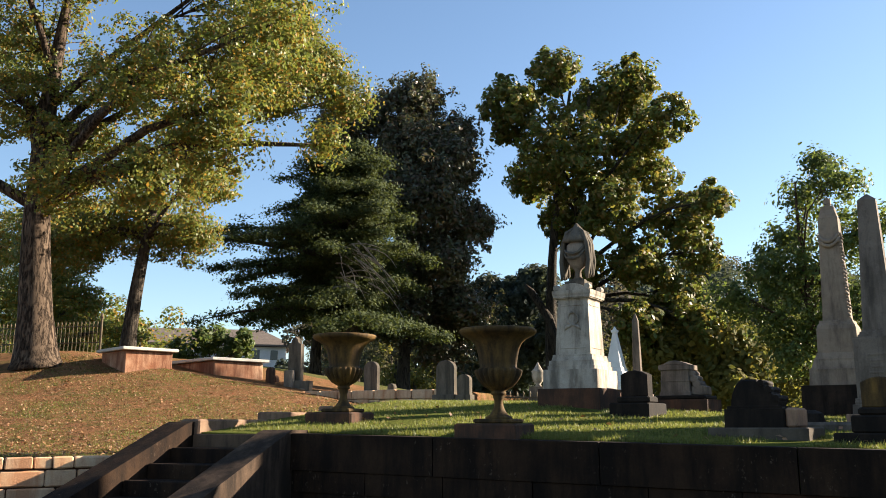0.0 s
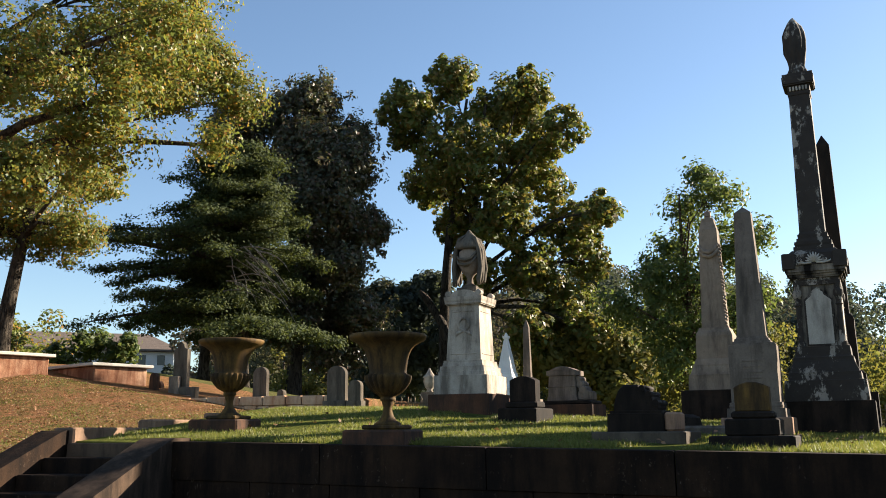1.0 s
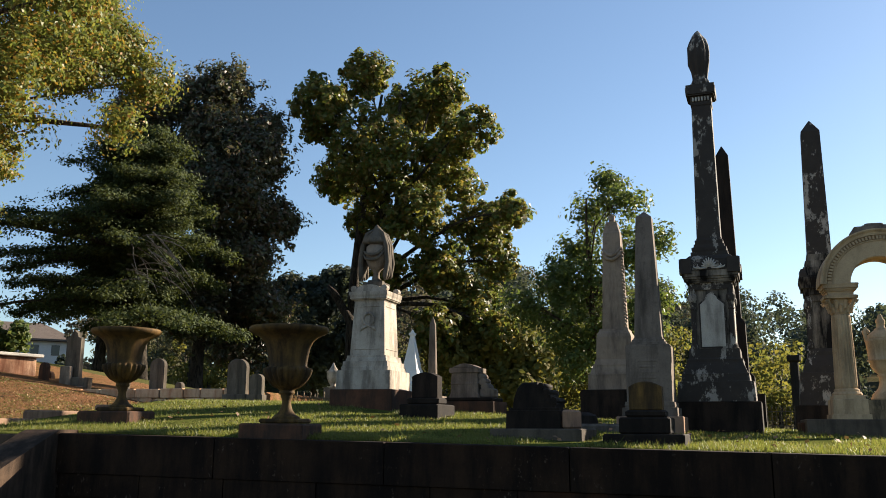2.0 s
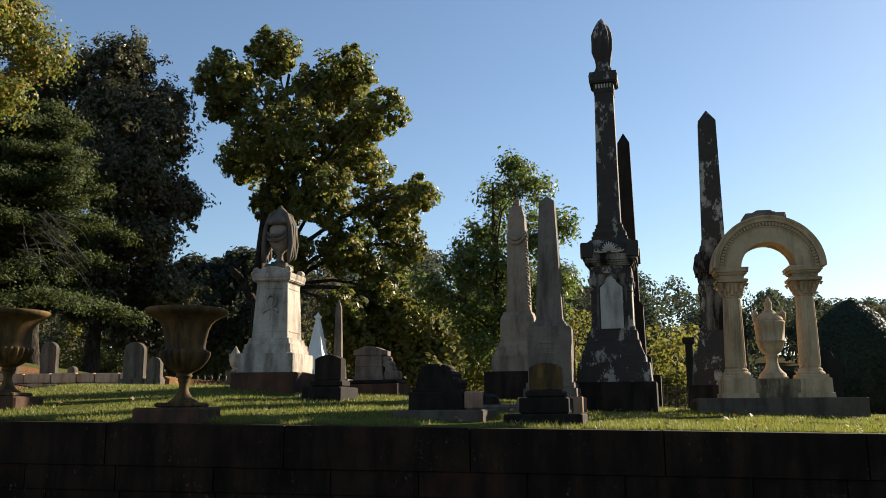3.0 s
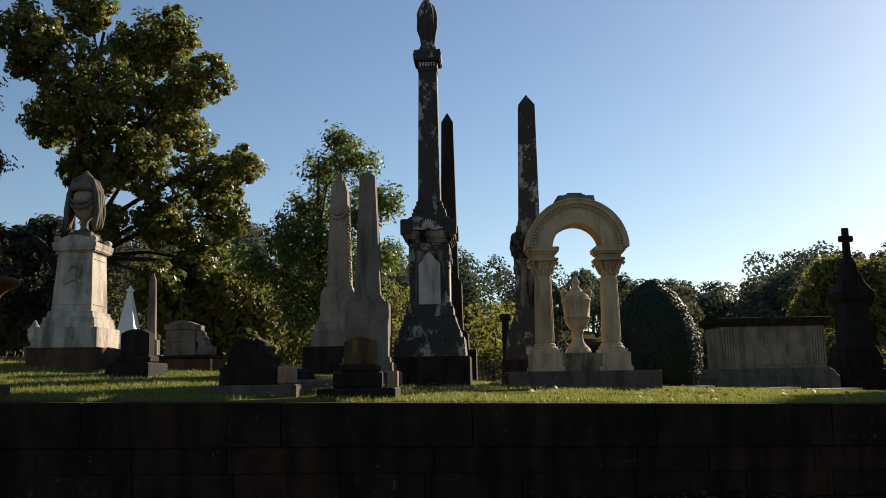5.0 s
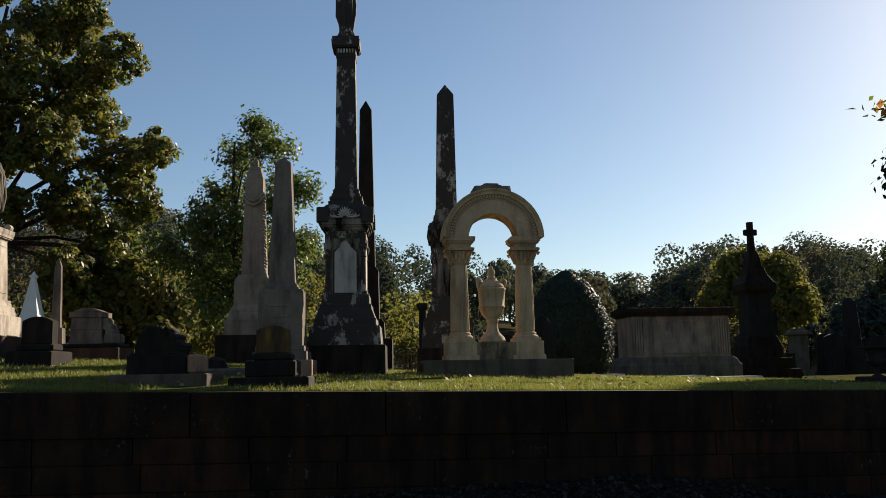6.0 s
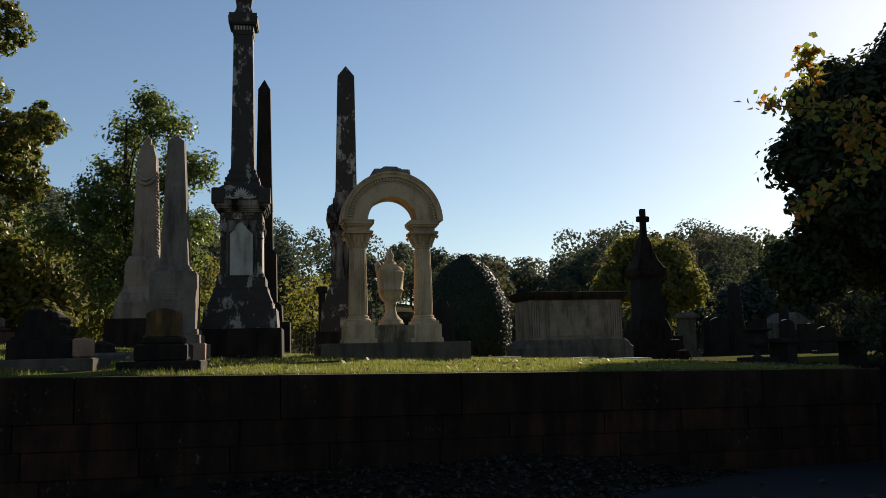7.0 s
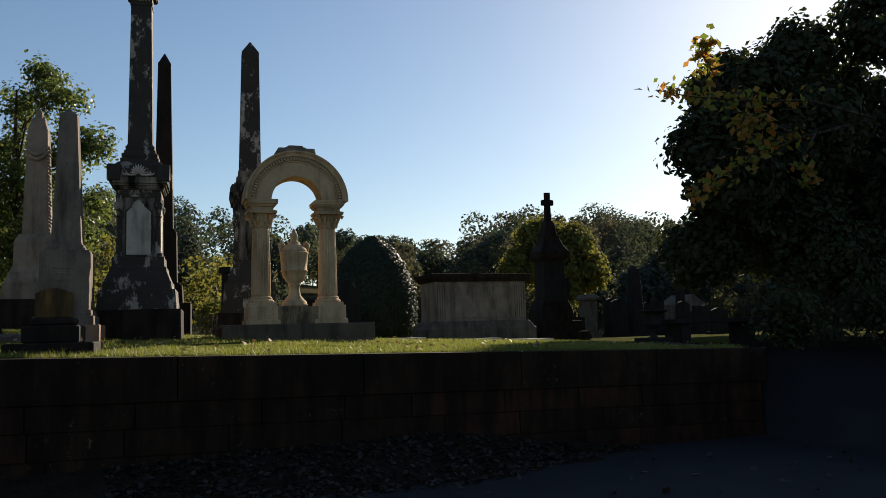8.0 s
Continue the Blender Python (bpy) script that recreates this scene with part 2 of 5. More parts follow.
TURNS = {"obelisk": (-8, 0.0), "carved_obelisk": (-8, 0.0), "column_monument": (-9, 0.1), "memorial_arch": (-5, 0.2), "tall_obelisk": (-9, 0.5), "rear_obelisk": (-9, 0.1), "headstone": (-9, 0.0), "granite_marker": (-9, 0.0), "chest_tomb": (-5, 0.0), "cross_monument": (-6, 0.2), "marble_spire": (-9, 0), "urn_monument": (-7, 0.4)}


def thing(name, x, y, z, label, category, group="", turn=0.0, kind=""):
    ob = new(name)
    ob.empty_display_size = 0.2
    sway = TURNS.get(name, (0, 0))
    ob.matrix_basis = pose(x, y, z, 0, sway[1], turn or sway[0])
    return tagged(ob, label, category, group, kind)


def rings(bm, loops, close=True):
    made = [[bm.verts.new(v) for v in lp] for lp in loops]
    k = len(made[0])
    for a, b in zip(made, made[1:]):
        for i in range(k):
            bm.faces.new((a[i], a[(i + 1) % k], b[(i + 1) % k], b[i]))
    if close:
        bm.faces.new(made[0][::-1])
        bm.faces.new(made[-1])
    return bm


def stack(profile, ratio=1.0, chamfer=0.012, cx=0.0, cy=0.0, bm=None):
    """A square stack with eased corners: rows of height and half width; ratio: depth to width."""
    bm = bm or bmesh.new()
    loops = []
    crisp = [profile[0]]
    for (z0, h0), (z1, h1) in zip(profile, profile[1:]):
        if 0.009 < z1 - z0 <= 0.05 and abs(h1 - h0) >= 0.012:
            crisp.append((z1 - 0.003, h0) if h1 < h0 else (z0 + 0.003, h1))
        crisp.append((z1, h1))
    for z, h in crisp:
        c = min(chamfer, h * 0.3)
        a, b = h, h * ratio
        loops.append([(cx + sx, cy + sy, z) for sx, sy in ((-a + c, -b), (a - c, -b), (a, -b + c), (a, b - c), (a - c, b), (-a + c, b), (-a, b - c), (-a, -b + c))])
    return rings(bm, loops)


def slab(x0, x1, y0, y1, z0, z1, ease=0.012, bm=None):
    bm = bm or bmesh.new()
    e = min(ease, (z1 - z0) * 0.3, (x1 - x0) * 0.3, (y1 - y0) * 0.3)
    def ring(i, z):
        return [(x0 + i + e, y0 + i, z), (x1 - i - e, y0 + i, z), (x1 - i, y0 + i + e, z), (x1 - i, y1 - i - e, z), (x1 - i - e, y1 - i, z), (x0 + i + e, y1 - i, z), (x0 + i, y1 - i - e, z), (x0 + i, y0 + i + e, z)]
    return rings(bm, [ring(e, z0), ring(0, z0 + e), ring(0, z1 - e), ring(e, z1)])


def lathe(profile, n=28, flutes=0, depth=0.0, band=(0, 0), cx=0.0, cy=0.0, bm=None):
    """Turned form from rows of height and radius, fluted between the two heights of band."""
    bm = bm or bmesh.new()
    loops = []
    for z, r in profile:
        lp = []
        for i in range(n):
            a = 2 * math.pi * i / n
            k = r
            if flutes and band[0] <= z <= band[1]:
                k = r * (1 + depth * (abs(math.sin(a * flutes / 2)) - 0.5))
            lp.append((cx + k * math.cos(a), cy + k * math.sin(a), z))
        loops.append(lp)
    return rings(bm, loops)


def roughen(bm, amount, scale=4.0, seed=0.0):
    for v in bm.verts:
        p = v.co * scale + Vector((seed, seed * 0.7, 0))
        v.co += noise.noise_vector(p) * amount
    return bm


def tablet(w, h, t, top="round", cx=0.0, z0=0.0, steps=10, bm=None):
    """An upright slab with a shaped top, w wide, h high, t thick."""
    bm = bm or bmesh.new()
    out = [(-w / 2, 0), (w / 2, 0)]
    if top == "round":
        r = w / 2
        out += [(r * math.cos(math.pi * i / steps), h - r * 0.75 + 0.75 * r * math.sin(math.pi * i / steps)) for i in range(steps + 1)]
    elif top == "low":
        out += [(w / 2 - w * i / steps, h - 0.16 * w * (2 * i / steps - 1) ** 2) for i in range(steps + 1)]
    elif top == "point":
        out += [(w / 2, h * 0.82), (w * 0.3, h * 0.85), (w * 0.22, h * 0.93), (0, h), (-w * 0.22, h * 0.93), (-w * 0.3, h * 0.85), (-w / 2, h * 0.82)]
    else:
        out += [(w / 2, h), (-w / 2, h)]
    e = min(0.01, t * 0.2)
    cxm, czm = 0, h / 2
    def ring(y, inset):
        return [(cx + x * (1 - inset / w * 2), y, z0 + czm + (z - czm) * (1 - inset / h * 2)) for x, z in out]
    return rings(bm, [ring(-t / 2, e), ring(-t / 2 + e, 0), ring(t / 2 - e, 0), ring(t / 2, e)])


def tube(bm, pts, radii, n=6):
    loops = []
    for i, p in enumerate(pts):
        d = (pts[min(i + 1, len(pts) - 1)] - pts[max(i - 1, 0)]).normalized()
        s = d.cross(Vector((0.31, 0.95, 0.1))).normalized()
        u = d.cross(s)
        loops.append([tuple(p + (s * math.cos(2 * math.pi * k / n) + u * math.sin(2 * math.pi * k / n)) * radii[i]) for k in range(n)])
    return rings(bm, loops)


def cards(centres, size, rng, shape=1.6, up=0.0, facing=None):
    """A mesh of small bent leaves at the given centres, turned towards facing where it is given."""
    k = len(centres)
    a = rng.normal(size=(k, 3))
    if facing is not None:
        a = a * 0.5 + facing
    a[:, 2] += up
    a /= np.linalg.norm(a, axis=1)[:, None]
    b = np.cross(a, rng.normal(size=(k, 3)))
    b /= np.linalg.norm(b, axis=1)[:, None]
    c = np.cross(a, b)
    s = (size * rng.uniform(0.6, 1.3, size=k))[:, None]
    v = np.empty((k, 4, 3))
    v[:, 0] = centres - b * s * shape * 0.5
    v[:, 1] = centres + c * s * 0.5 + a * s * 0.12
    v[:, 2] = centres + b * s * shape * 0.5
    v[:, 3] = centres - c * s * 0.5 + a * s * 0.12
    me = bpy.data.meshes.new("leaves")
    me.vertices.add(4 * k)
    me.vertices.foreach_set("co", v.reshape(-1))
    me.loops.add(4 * k)
    me.loops.foreach_set("vertex_index", np.arange(4 * k, dtype=np.int32))
    me.polygons.add(k)
    me.polygons.foreach_set("loop_start", np.arange(0, 4 * k, 4, dtype=np.int32))
    me.update()
    me.validate()
    return me


# ---------------------------------------------------------------- the ground
def smooth(a, b, v):
    t = min(1.0, max(0.0, (v - a) / (b - a)))
    return t * t * (3 - 2 * t)


def wall_top(x):
    return 1.205 - 0.02 * x


WALL_Y, WALL_BACK, WALL_END = 8.45, 8.78, 7.6
STAIR_L, STAIR_R = -8.1, -6.8


def lawn_z(x, y):
    d = max(0.0, y - 8.6)
    g = min(0.105, max(0.01, 0.058 * math.exp(-0.13 * x)))
    e = d if d < 4.5 else 4.5 + (1 - math.exp(-(d - 4.5) / 4)) * 1.2
    return max(wall_top(x), 0.95) - 0.02 + g * e


def bank_z(x, y):
    d = min(max(0.0, y - 8.6), 6.5) + max(0.0, y - 15.1) * 0.06
    return 1.06 + d * min(0.33, max(0.12, 0.13 + 0.026 * (-x - 10)))


def far_z(x, y):
    base = 1.0 + 0.085 * min(26.0, max(0.0, -x - 1)) - 0.004 * max(0.0, x)
    hill = smooth(62, 128, y) * (5.6 + 2.2 * math.sin(x * 0.035 + 1.0) + 1.5 * math.sin(x * 0.09)) * (1.0 if x > -40 else 0.75)
    return base + hill


def behind_bank_wall(x, y):
    """Distance behind the face of the angled bank wall."""
    return -((x + 8.33) * 0.8 - (y - 8.5) * 0.6)


def ground_z(x, y):
    if x < -8.33 and y < 9.2 and behind_bank_wall(x, y) > 0.45:
        return bank_z(x, max(y, 8.6))
    edge = 7.3 + 0.43 * max(0.0, x - 3.0)
    low = smooth(edge - 0.1, edge + 1.3, y) * (0.34 + 0.03 * (x - 3.0)) if x > -7 else 0.0
    low = max(0.0, min(low, 0.6))
    if y < 8.6 and x < WALL_END:
        return low
    up = bank_z(x, y) if x < -8.0 else lawn_z(x, y)
    up = up + (far_z(x, y) - up) * smooth(20, 40, y)
    if x > WALL_END:
        k = smooth(edge, edge + 5.0, y)
        k = k + (1 - k) * (smooth(WALL_END, WALL_END + 0.9, x) < 0.5) * (y > 8.6)
        return low * (1 - k) + up * k if y > edge else 0.0
    return up


def spread(a, b, fine, lo, hi, grow=1.35):
    out = [v for v in np.arange(a, b + 1e-6, fine)]
    s, v = fine, b
    while v < hi:
        s *= grow
        v += s
        out.append(v)
    s, v = fine, a
    while v > lo:
        s *= grow
        v -= s
        out.insert(0, v)
    return out


xs = sorted(set(round(float(v), 3) for v in spread(-20, 14, 0.4, -420, 420, 1.12)) | {-8.05, -7.95, 7.59, 7.62})
ys = sorted(set(round(float(v), 3) for v in spread(5.0, 19, 0.4, -120, 460, 1.12)) | {8.5, 8.58, 8.62, 8.7})
gm = bpy.data.meshes.new("ground")
gv = [(x, y, ground_z(x, y) + (0.02 * noise.noise((x * 0.9, y * 0.9, 0)) if y > 8.6 else 0.0)) for y in ys for x in xs]
nx = len(xs)
gf = [(j * nx + i, j * nx + i + 1, (j + 1) * nx + i + 1, (j + 1) * nx + i) for j in range(len(ys) - 1) for i in range(nx - 1)]
gm.from_pydata(gv, [], gf)
for m in (M_ROAD, M_LITTER, M_LAWN, M_BANK, M_FIELD, M_WOOD):
    gm.materials.append(m)
for p in gm.polygons:
    x, y, z = p.center
    edge = 7.3 + 0.43 * max(0.0, x - 3.0)
    p.use_smooth = abs(y - 8.6) > 0.1
    if x < -8.33 and behind_bank_wall(x, y) > 0.2 and y < 22:
        p.material_index = 3
    elif y < edge or (y < 8.5 and x < -7):
        p.material_index = 0
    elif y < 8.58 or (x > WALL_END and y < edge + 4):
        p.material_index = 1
    elif y > 60:
        p.material_index = 5
    elif x < -8.0 and y < 22:
        p.material_index = 3
    elif y < 20:
        p.material_index = 2
    else:
        p.material_index = 4
ground = tagged(new("ground", gm), "sloping cemetery ground with turf, leaf-strewn bank and asphalt lane", "ground", kind="structure")


# ---------------------------------------------------------------- front wall, stair and kerbs
front_wall = thing("wall_front", 0, 0, 0, "shade-darkened stone retaining wall with long coping slabs", "retaining wall", kind="structure")


def skewed(x0, x1, y0, y1, drop, deep):
    """A length of wall whose head follows the falling coping line."""
    bm = bmesh.new()
    e = 0.008
    lo0, lo1 = wall_top(x0) - deep, wall_top(x1) - deep
    hi0, hi1 = wall_top(x0) - drop, wall_top(x1) - drop
    v = [(x0, y0, lo0), (x1, y0, lo1), (x1, y1, lo1), (x0, y1, lo0), (x0, y0, hi0 - e), (x1, y0, hi1 - e), (x1, y1, hi1 - e), (x0, y1, hi0 - e),
         (x0 + e, y0 + e, hi0), (x1 - e, y0 + e, hi1), (x1 - e, y1 - e, hi1), (x0 + e, y1 - e, hi0)]
    rings(bm, [v[0:4], v[4:8], v[8:12]])
    return bm


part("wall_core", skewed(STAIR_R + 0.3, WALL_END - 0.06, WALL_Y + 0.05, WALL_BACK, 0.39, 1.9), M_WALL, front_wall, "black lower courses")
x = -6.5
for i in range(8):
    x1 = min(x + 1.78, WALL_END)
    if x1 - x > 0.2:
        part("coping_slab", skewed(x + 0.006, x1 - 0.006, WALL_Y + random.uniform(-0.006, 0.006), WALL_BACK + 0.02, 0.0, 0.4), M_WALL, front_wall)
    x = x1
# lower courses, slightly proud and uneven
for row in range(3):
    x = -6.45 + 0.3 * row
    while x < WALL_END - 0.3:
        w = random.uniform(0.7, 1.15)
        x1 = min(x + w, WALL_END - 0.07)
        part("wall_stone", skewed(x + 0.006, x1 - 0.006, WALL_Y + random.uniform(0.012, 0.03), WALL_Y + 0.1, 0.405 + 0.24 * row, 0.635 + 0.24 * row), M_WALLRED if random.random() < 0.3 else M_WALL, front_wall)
        x = x1

stair = thing("entrance_stair", 0, 0, 0, "dark stone steps between sloping concrete cheek walls", "stair", kind="structure")
for i in range(8):
    z1 = wall_top(-7.4) - 0.02 - 0.165 * i
    part("step", slab(STAIR_L + 0.14, STAIR_R - 0.12, 8.5 - 0.36 * (i + 1), 8.9 - 0.36 * i, -0.1, z1 - 0.165), M_WALL, stair)
part("landing", slab(STAIR_L + 0.15, STAIR_R + 0.1, 8.5, 9.3, 0.6, wall_top(-7.4) - 0.03), M_COPING, stair, "worn concrete landing slab")


def cheek(x0, x1, head, material):
    bm = bmesh.new()
    out = [(8.8, 0.0), (8.8, head), (8.5, head), (8.4, head - 0.03), (5.4, head - 1.33), (5.1, head - 1.4), (5.1, -0.1)]
    rings(bm, [[(xx, y, z) for y, z in out] for xx in (x0, x0 + 0.015, x1 - 0.015, x1)])
    return bm


part("cheek_wall", cheek(STAIR_R - 0.12, STAIR_R + 0.3, wall_top(-6.8) + 0.03, 0), M_CHEEK, stair, "rough concrete cheek wall with a sloping head")
part("cheek_wall", cheek(STAIR_L - 0.22, STAIR_L + 0.13, wall_top(-8.1) + 0.1, 0), M_WALL, stair, "shade-dark cheek wall with a sloping head")
kerb = thing("lawn_kerb", 0, 0, 0, "low tan concrete kerb between lawn and bank", "kerb", kind="structure")
for i in range(4):
    y0 = 8.55 + 1.55 * i
    part("kerb_stone", slab(-8.2, -7.9, y0, y0 + 1.53, 1.0, 1.5 + 0.11 * i, 0.02), M_KERB, kerb)

bank_wall = thing("wall_bank", -8.33, 8.5, 0, "tan coursed stone wall holding up the bank", "retaining wall", kind="structure", turn=53.13)
part("wall_core", slab(-11.5, 0.6, 0.07, 0.35, -0.1, 1.03), M_RUST, bank_wall, "recessed mortar")
part("turf_edge", roughen(slab(-11.5, 0.6, 0.3, 1.1, 0.4, 1.055, 0.03), 0.012, 3), M_BANK, bank_wall, "leaf-strewn turf behind the wall head")
z = 1.07
for row, h in enumerate((0.15, 0.2, 0.23, 0.17, 0.22, 0.18)):
    x = -11.4 + random.uniform(0, 0.3)
    while x < 0.5:
        w = random.uniform(0.2, 0.52)
        x1 = min(x + w, 0.55)
        part("wall_block", roughen(slab(x + 0.006, x1 - 0.006, random.uniform(0, 0.025), 0.15, z - h + 0.01 + random.uniform(0, 0.008), z, 0.014), 0.01, 9, x), M_BLOCK, bank_wall)
        x = x1
    z -= h

back_wall = thing("wall_terrace", 0, 0, 0, "low rubble wall of tan stones behind the lawn", "garden wall", kind="structure")
for row in range(2):
    x = -13.5
    while x < -7.9:
        w = random.uniform(0.25, 0.6)
        x1 = min(x + w, -7.85)
        zb = lawn_z(-8.0, 16.0) - 0.12 + 0.19 * row
        part("wall_block", roughen(slab(x + 0.008, x1 - 0.008, 15.8 + random.uniform(0, 0.03), 16.15, zb, zb + 0.185, 0.015), 0.014, 7, x), M_BLOCK, back_wall)
        x = x1
terrace = slab(-13.5, -7.9, 16.0, 21.0, 1.0, lawn_z(-8.0, 16.0) + 0.24, 0.04)
part("terrace_turf", terrace, M_BANK, back_wall, "leaf-strewn terrace turf")
TERR = lawn_z(-8.0, 16.0) + 0.24


# ---------------------------------------------------------------- urns on the lawn
URN = [(0.165, 0.15), (0.185, 0.145), (0.21, 0.1), (0.26, 0.066), (0.31, 0.05), (0.35, 0.047), (0.38, 0.055), (0.4, 0.064), (0.415, 0.062), (0.425, 0.08), (0.445, 0.084), (0.46, 0.076), (0.475, 0.095), (0.51, 0.15), (0.56, 0.195), (0.62, 0.232),
       (0.665, 0.246), (0.69, 0.244), (0.705, 0.215), (0.72, 0.202), (0.76, 0.205), (0.85, 0.218), (0.92, 0.234), (0.98, 0.262), (1.02, 0.3), (1.05, 0.35), (1.07, 0.395), (1.085, 0.412), (1.105, 0.424), (1.125, 0.424), (1.135, 0.412), (1.125, 0.37), (1.06, 0.27), (0.9, 0.2)]


def lawn_urn(x, y, z, label, tone):
    u = thing("garden_urn", x, y, z, label, "urn", "urns on the lawn")
    part("plinth", roughen(slab(-0.4, 0.3, -0.31, 0.31, -0.1, 0.12, 0.02), 0.006, 6, x), M_RUST, u, "reddish stone plinth")
    part("foot_block", slab(-0.22, 0.21, -0.21, 0.21, 0.12, 0.168, 0.015), tone, u)
    part("vase", lathe(URN, 132, 22, 0.13, (0.5, 0.7)), tone, u, "flared vase with a gadrooned belly", True)
    return u


lawn_urn(-4.16, 8.95, 1.325, "flared ochre-stained iron urn on a reddish plinth by the wall", M_URN)
lawn_urn(-6.78, 10.05, lawn_z(-6.78, 10.05), "flared grey-ochre iron urn on a plinth beside the kerb", M_URN)


# ---------------------------------------------------------------- monuments
def wreath(parent, x, y, z, r, material):
    bm = bmesh.new()
    tube(bm, [Vector((x + r * math.sin(a), y, z + r * 1.15 * math.cos(a))) for a in np.linspace(0, 2 * math.pi, 18)], [0.02 + 0.006 * (i % 2) for i in range(18)], 6)
    for s in (-1, 1):
        tube(bm, [Vector((x, y, z - r * 1.1)), Vector((x + s * 0.1, y - 0.01, z - r * 1.6)), Vector((x + s * 0.13, y, z - r * 2.1))], [0.02, 0.026, 0.012], 6)
    part("wreath", bm, material, parent, "carved wreath in relief", True)


mon = thing("urn_monument", -4.42, 13.13, 1.69, "tall pale marble pedestal topped by a draped urn", "monument")
part("plinth", roughen(stack([(-0.15, 0.5), (0.26, 0.5), (0.275, 0.485)]), 0.006, 5), M_RUST, mon, "rust-dark stone plinth")
part("base_block", stack([(0.275, 0.438), (0.545, 0.434), (0.56, 0.42)]), M_MARBLE, mon)
part("base_moulding", stack([(0.56, 0.38), (0.6, 0.38), (0.62, 0.368), (0.68, 0.362), (0.7, 0.335), (0.76, 0.32), (0.79, 0.3)], 1.0, 0.006), M_MARBLE, mon)
part("die", stack([(0.79, 0.286), (1.62, 0.247)], 1.0, 0.006), M_MARBLE, mon, "tapering die with sunk panels")
for z0, z1, w in ((0.88, 0.895, 0.215), (1.535, 1.55, 0.185)):
    d = 0.286 - (z0 - 0.79) * 0.047
    part("panel_rim", slab(-w, w, -d - 0.008, -d + 0.02, z0, z1, 0.003), M_MARBLE, mon)
    part("panel_rim", slab(d - 0.02, d + 0.008, -w, w, z0, z1, 0.003), M_MARBLE, mon)
wreath(mon, 0.0, -0.262, 1.34, 0.085, M_MARBLE)
part("cornice", stack([(1.62, 0.252), (1.645, 0.258), (1.66, 0.29), (1.69, 0.305), (1.72, 0.315), (1.76, 0.318), (1.775, 0.3)], 1.0, 0.006), M_MARBLE, mon)
bm = bmesh.new()
arc = [(0.23 * math.cos(a), 1.77 + 0.11 * math.sin(a)) for a in np.linspace(0, math.pi, 14)]
rings(bm, [[(xx, yy, zz) for xx, zz in arc] for yy in (-0.29, -0.25)])
rings(bm, [[(xx, yy, 1.77 + (zz - 1.77) * 0.8) for xx, zz in arc] for yy in (-0.25, 0.29)])
for sy in (-1, 1):
    for sx in (-1, 1):
        c = (sx * 0.255, 1.82)
        rings(bm, [[(c[0] + r * math.cos(a), sy * y, c[1] + r * math.sin(a)) for a in np.linspace(0, 2 * math.pi, 11)[:-1]] for y, r in ((0.295, 0.035), (0.29, 0.05), (0.2, 0.05), (0.19, 0.03))])
part("pediment", bm, M_MARBLE, mon, "segmental pediment with corner rolls")
part("urn_foot", stack([(1.86, 0.17), (1.93, 0.165), (1.94, 0.11), (1.98, 0.1)]), M_HEAD, mon)
part("urn", lathe([(1.98, 0.085), (2.02, 0.055), (2.1, 0.048), (2.14, 0.07), (2.2, 0.125), (2.29, 0.165), (2.37, 0.178), (2.4, 0.186), (2.42, 0.176), (2.52, 0.17), (2.56, 0.12), (2.6, 0.15), (2.66, 0.12), (2.74, 0.05), (2.78, 0.02)], 48, 18, 0.09, (2.15, 2.38)), M_CARV, mon, "gadrooned urn", True)
for s in (-1, 1):
    for k in range(4):
        bm = bmesh.new()
        o, w = 0.06 * k - 0.1, 0.012 * ((k * 7) % 3)
        tube(bm, [Vector((s * 0.03, o * 0.5, 2.8)), Vector((s * 0.13, o, 2.72)), Vector((s * (0.2 + w), o, 2.52)), Vector((s * (0.225 - w), o * 1.1, 2.25)), Vector((s * (0.205 + w), o * 1.2 - 0.02, 2.05)), Vector((s * (0.215 - w), o * 1.2 - 0.03, 1.96 + 0.02 * k))], [0.02, 0.034, 0.04, 0.042, 0.038, 0.018], 8)
        part("drapery_fold", roughen(bm, 0.012, 9, k), M_HEAD, mon, "carved drapery hanging over the urn", True)
for k, (za, zb, yy) in enumerate(((2.46, 2.36, -0.2), (2.4, 2.28, -0.205))):
    bm = bmesh.new()
    tube(bm, [Vector((-0.19, -0.08, za)), Vector((-0.1, yy, zb + 0.02)), Vector((0, yy - 0.01, zb)), Vector((0.1, yy, zb + 0.03)), Vector((0.19, -0.08, za + 0.08))], [0.016, 0.022, 0.026, 0.022, 0.016], 7)
    part("drapery_fold", roughen(bm, 0.01, 12, k), M_HEAD, mon, "carved garland slung across the urn", True)
part("drapery_top", roughen(lathe([(2.56, 0.205), (2.6, 0.21), (2.68, 0.175), (2.75, 0.11), (2.8, 0.07), (2.85, 0.035), (2.88, 0.012)], 40, 9, 0.2, (2.5, 2.84)), 0.02, 6), M_HEAD, mon, "cloth gathered to a point over the urn", True)

g1 = thing("headstone", -3.33, 12.05, 1.52, "small dark round-topped headstone on two stepped blocks", "gravestone", "headstones on the lawn")
part("base_step", roughen(slab(-0.28, 0.28, -0.33, 0.36, -0.1, 0.2, 0.015), 0.005, 6), M_GRANITE, g1)
part("base_step", slab(-0.235, 0.235, -0.17, 0.17, 0.2, 0.29, 0.02), M_GRANITE, g1)
part("tablet", roughen(tablet(0.38, 0.35, 0.2, "low", z0=0.29, steps=14), 0.004, 6), M_DARKBASE, g1, "upright tablet with a rounded head")

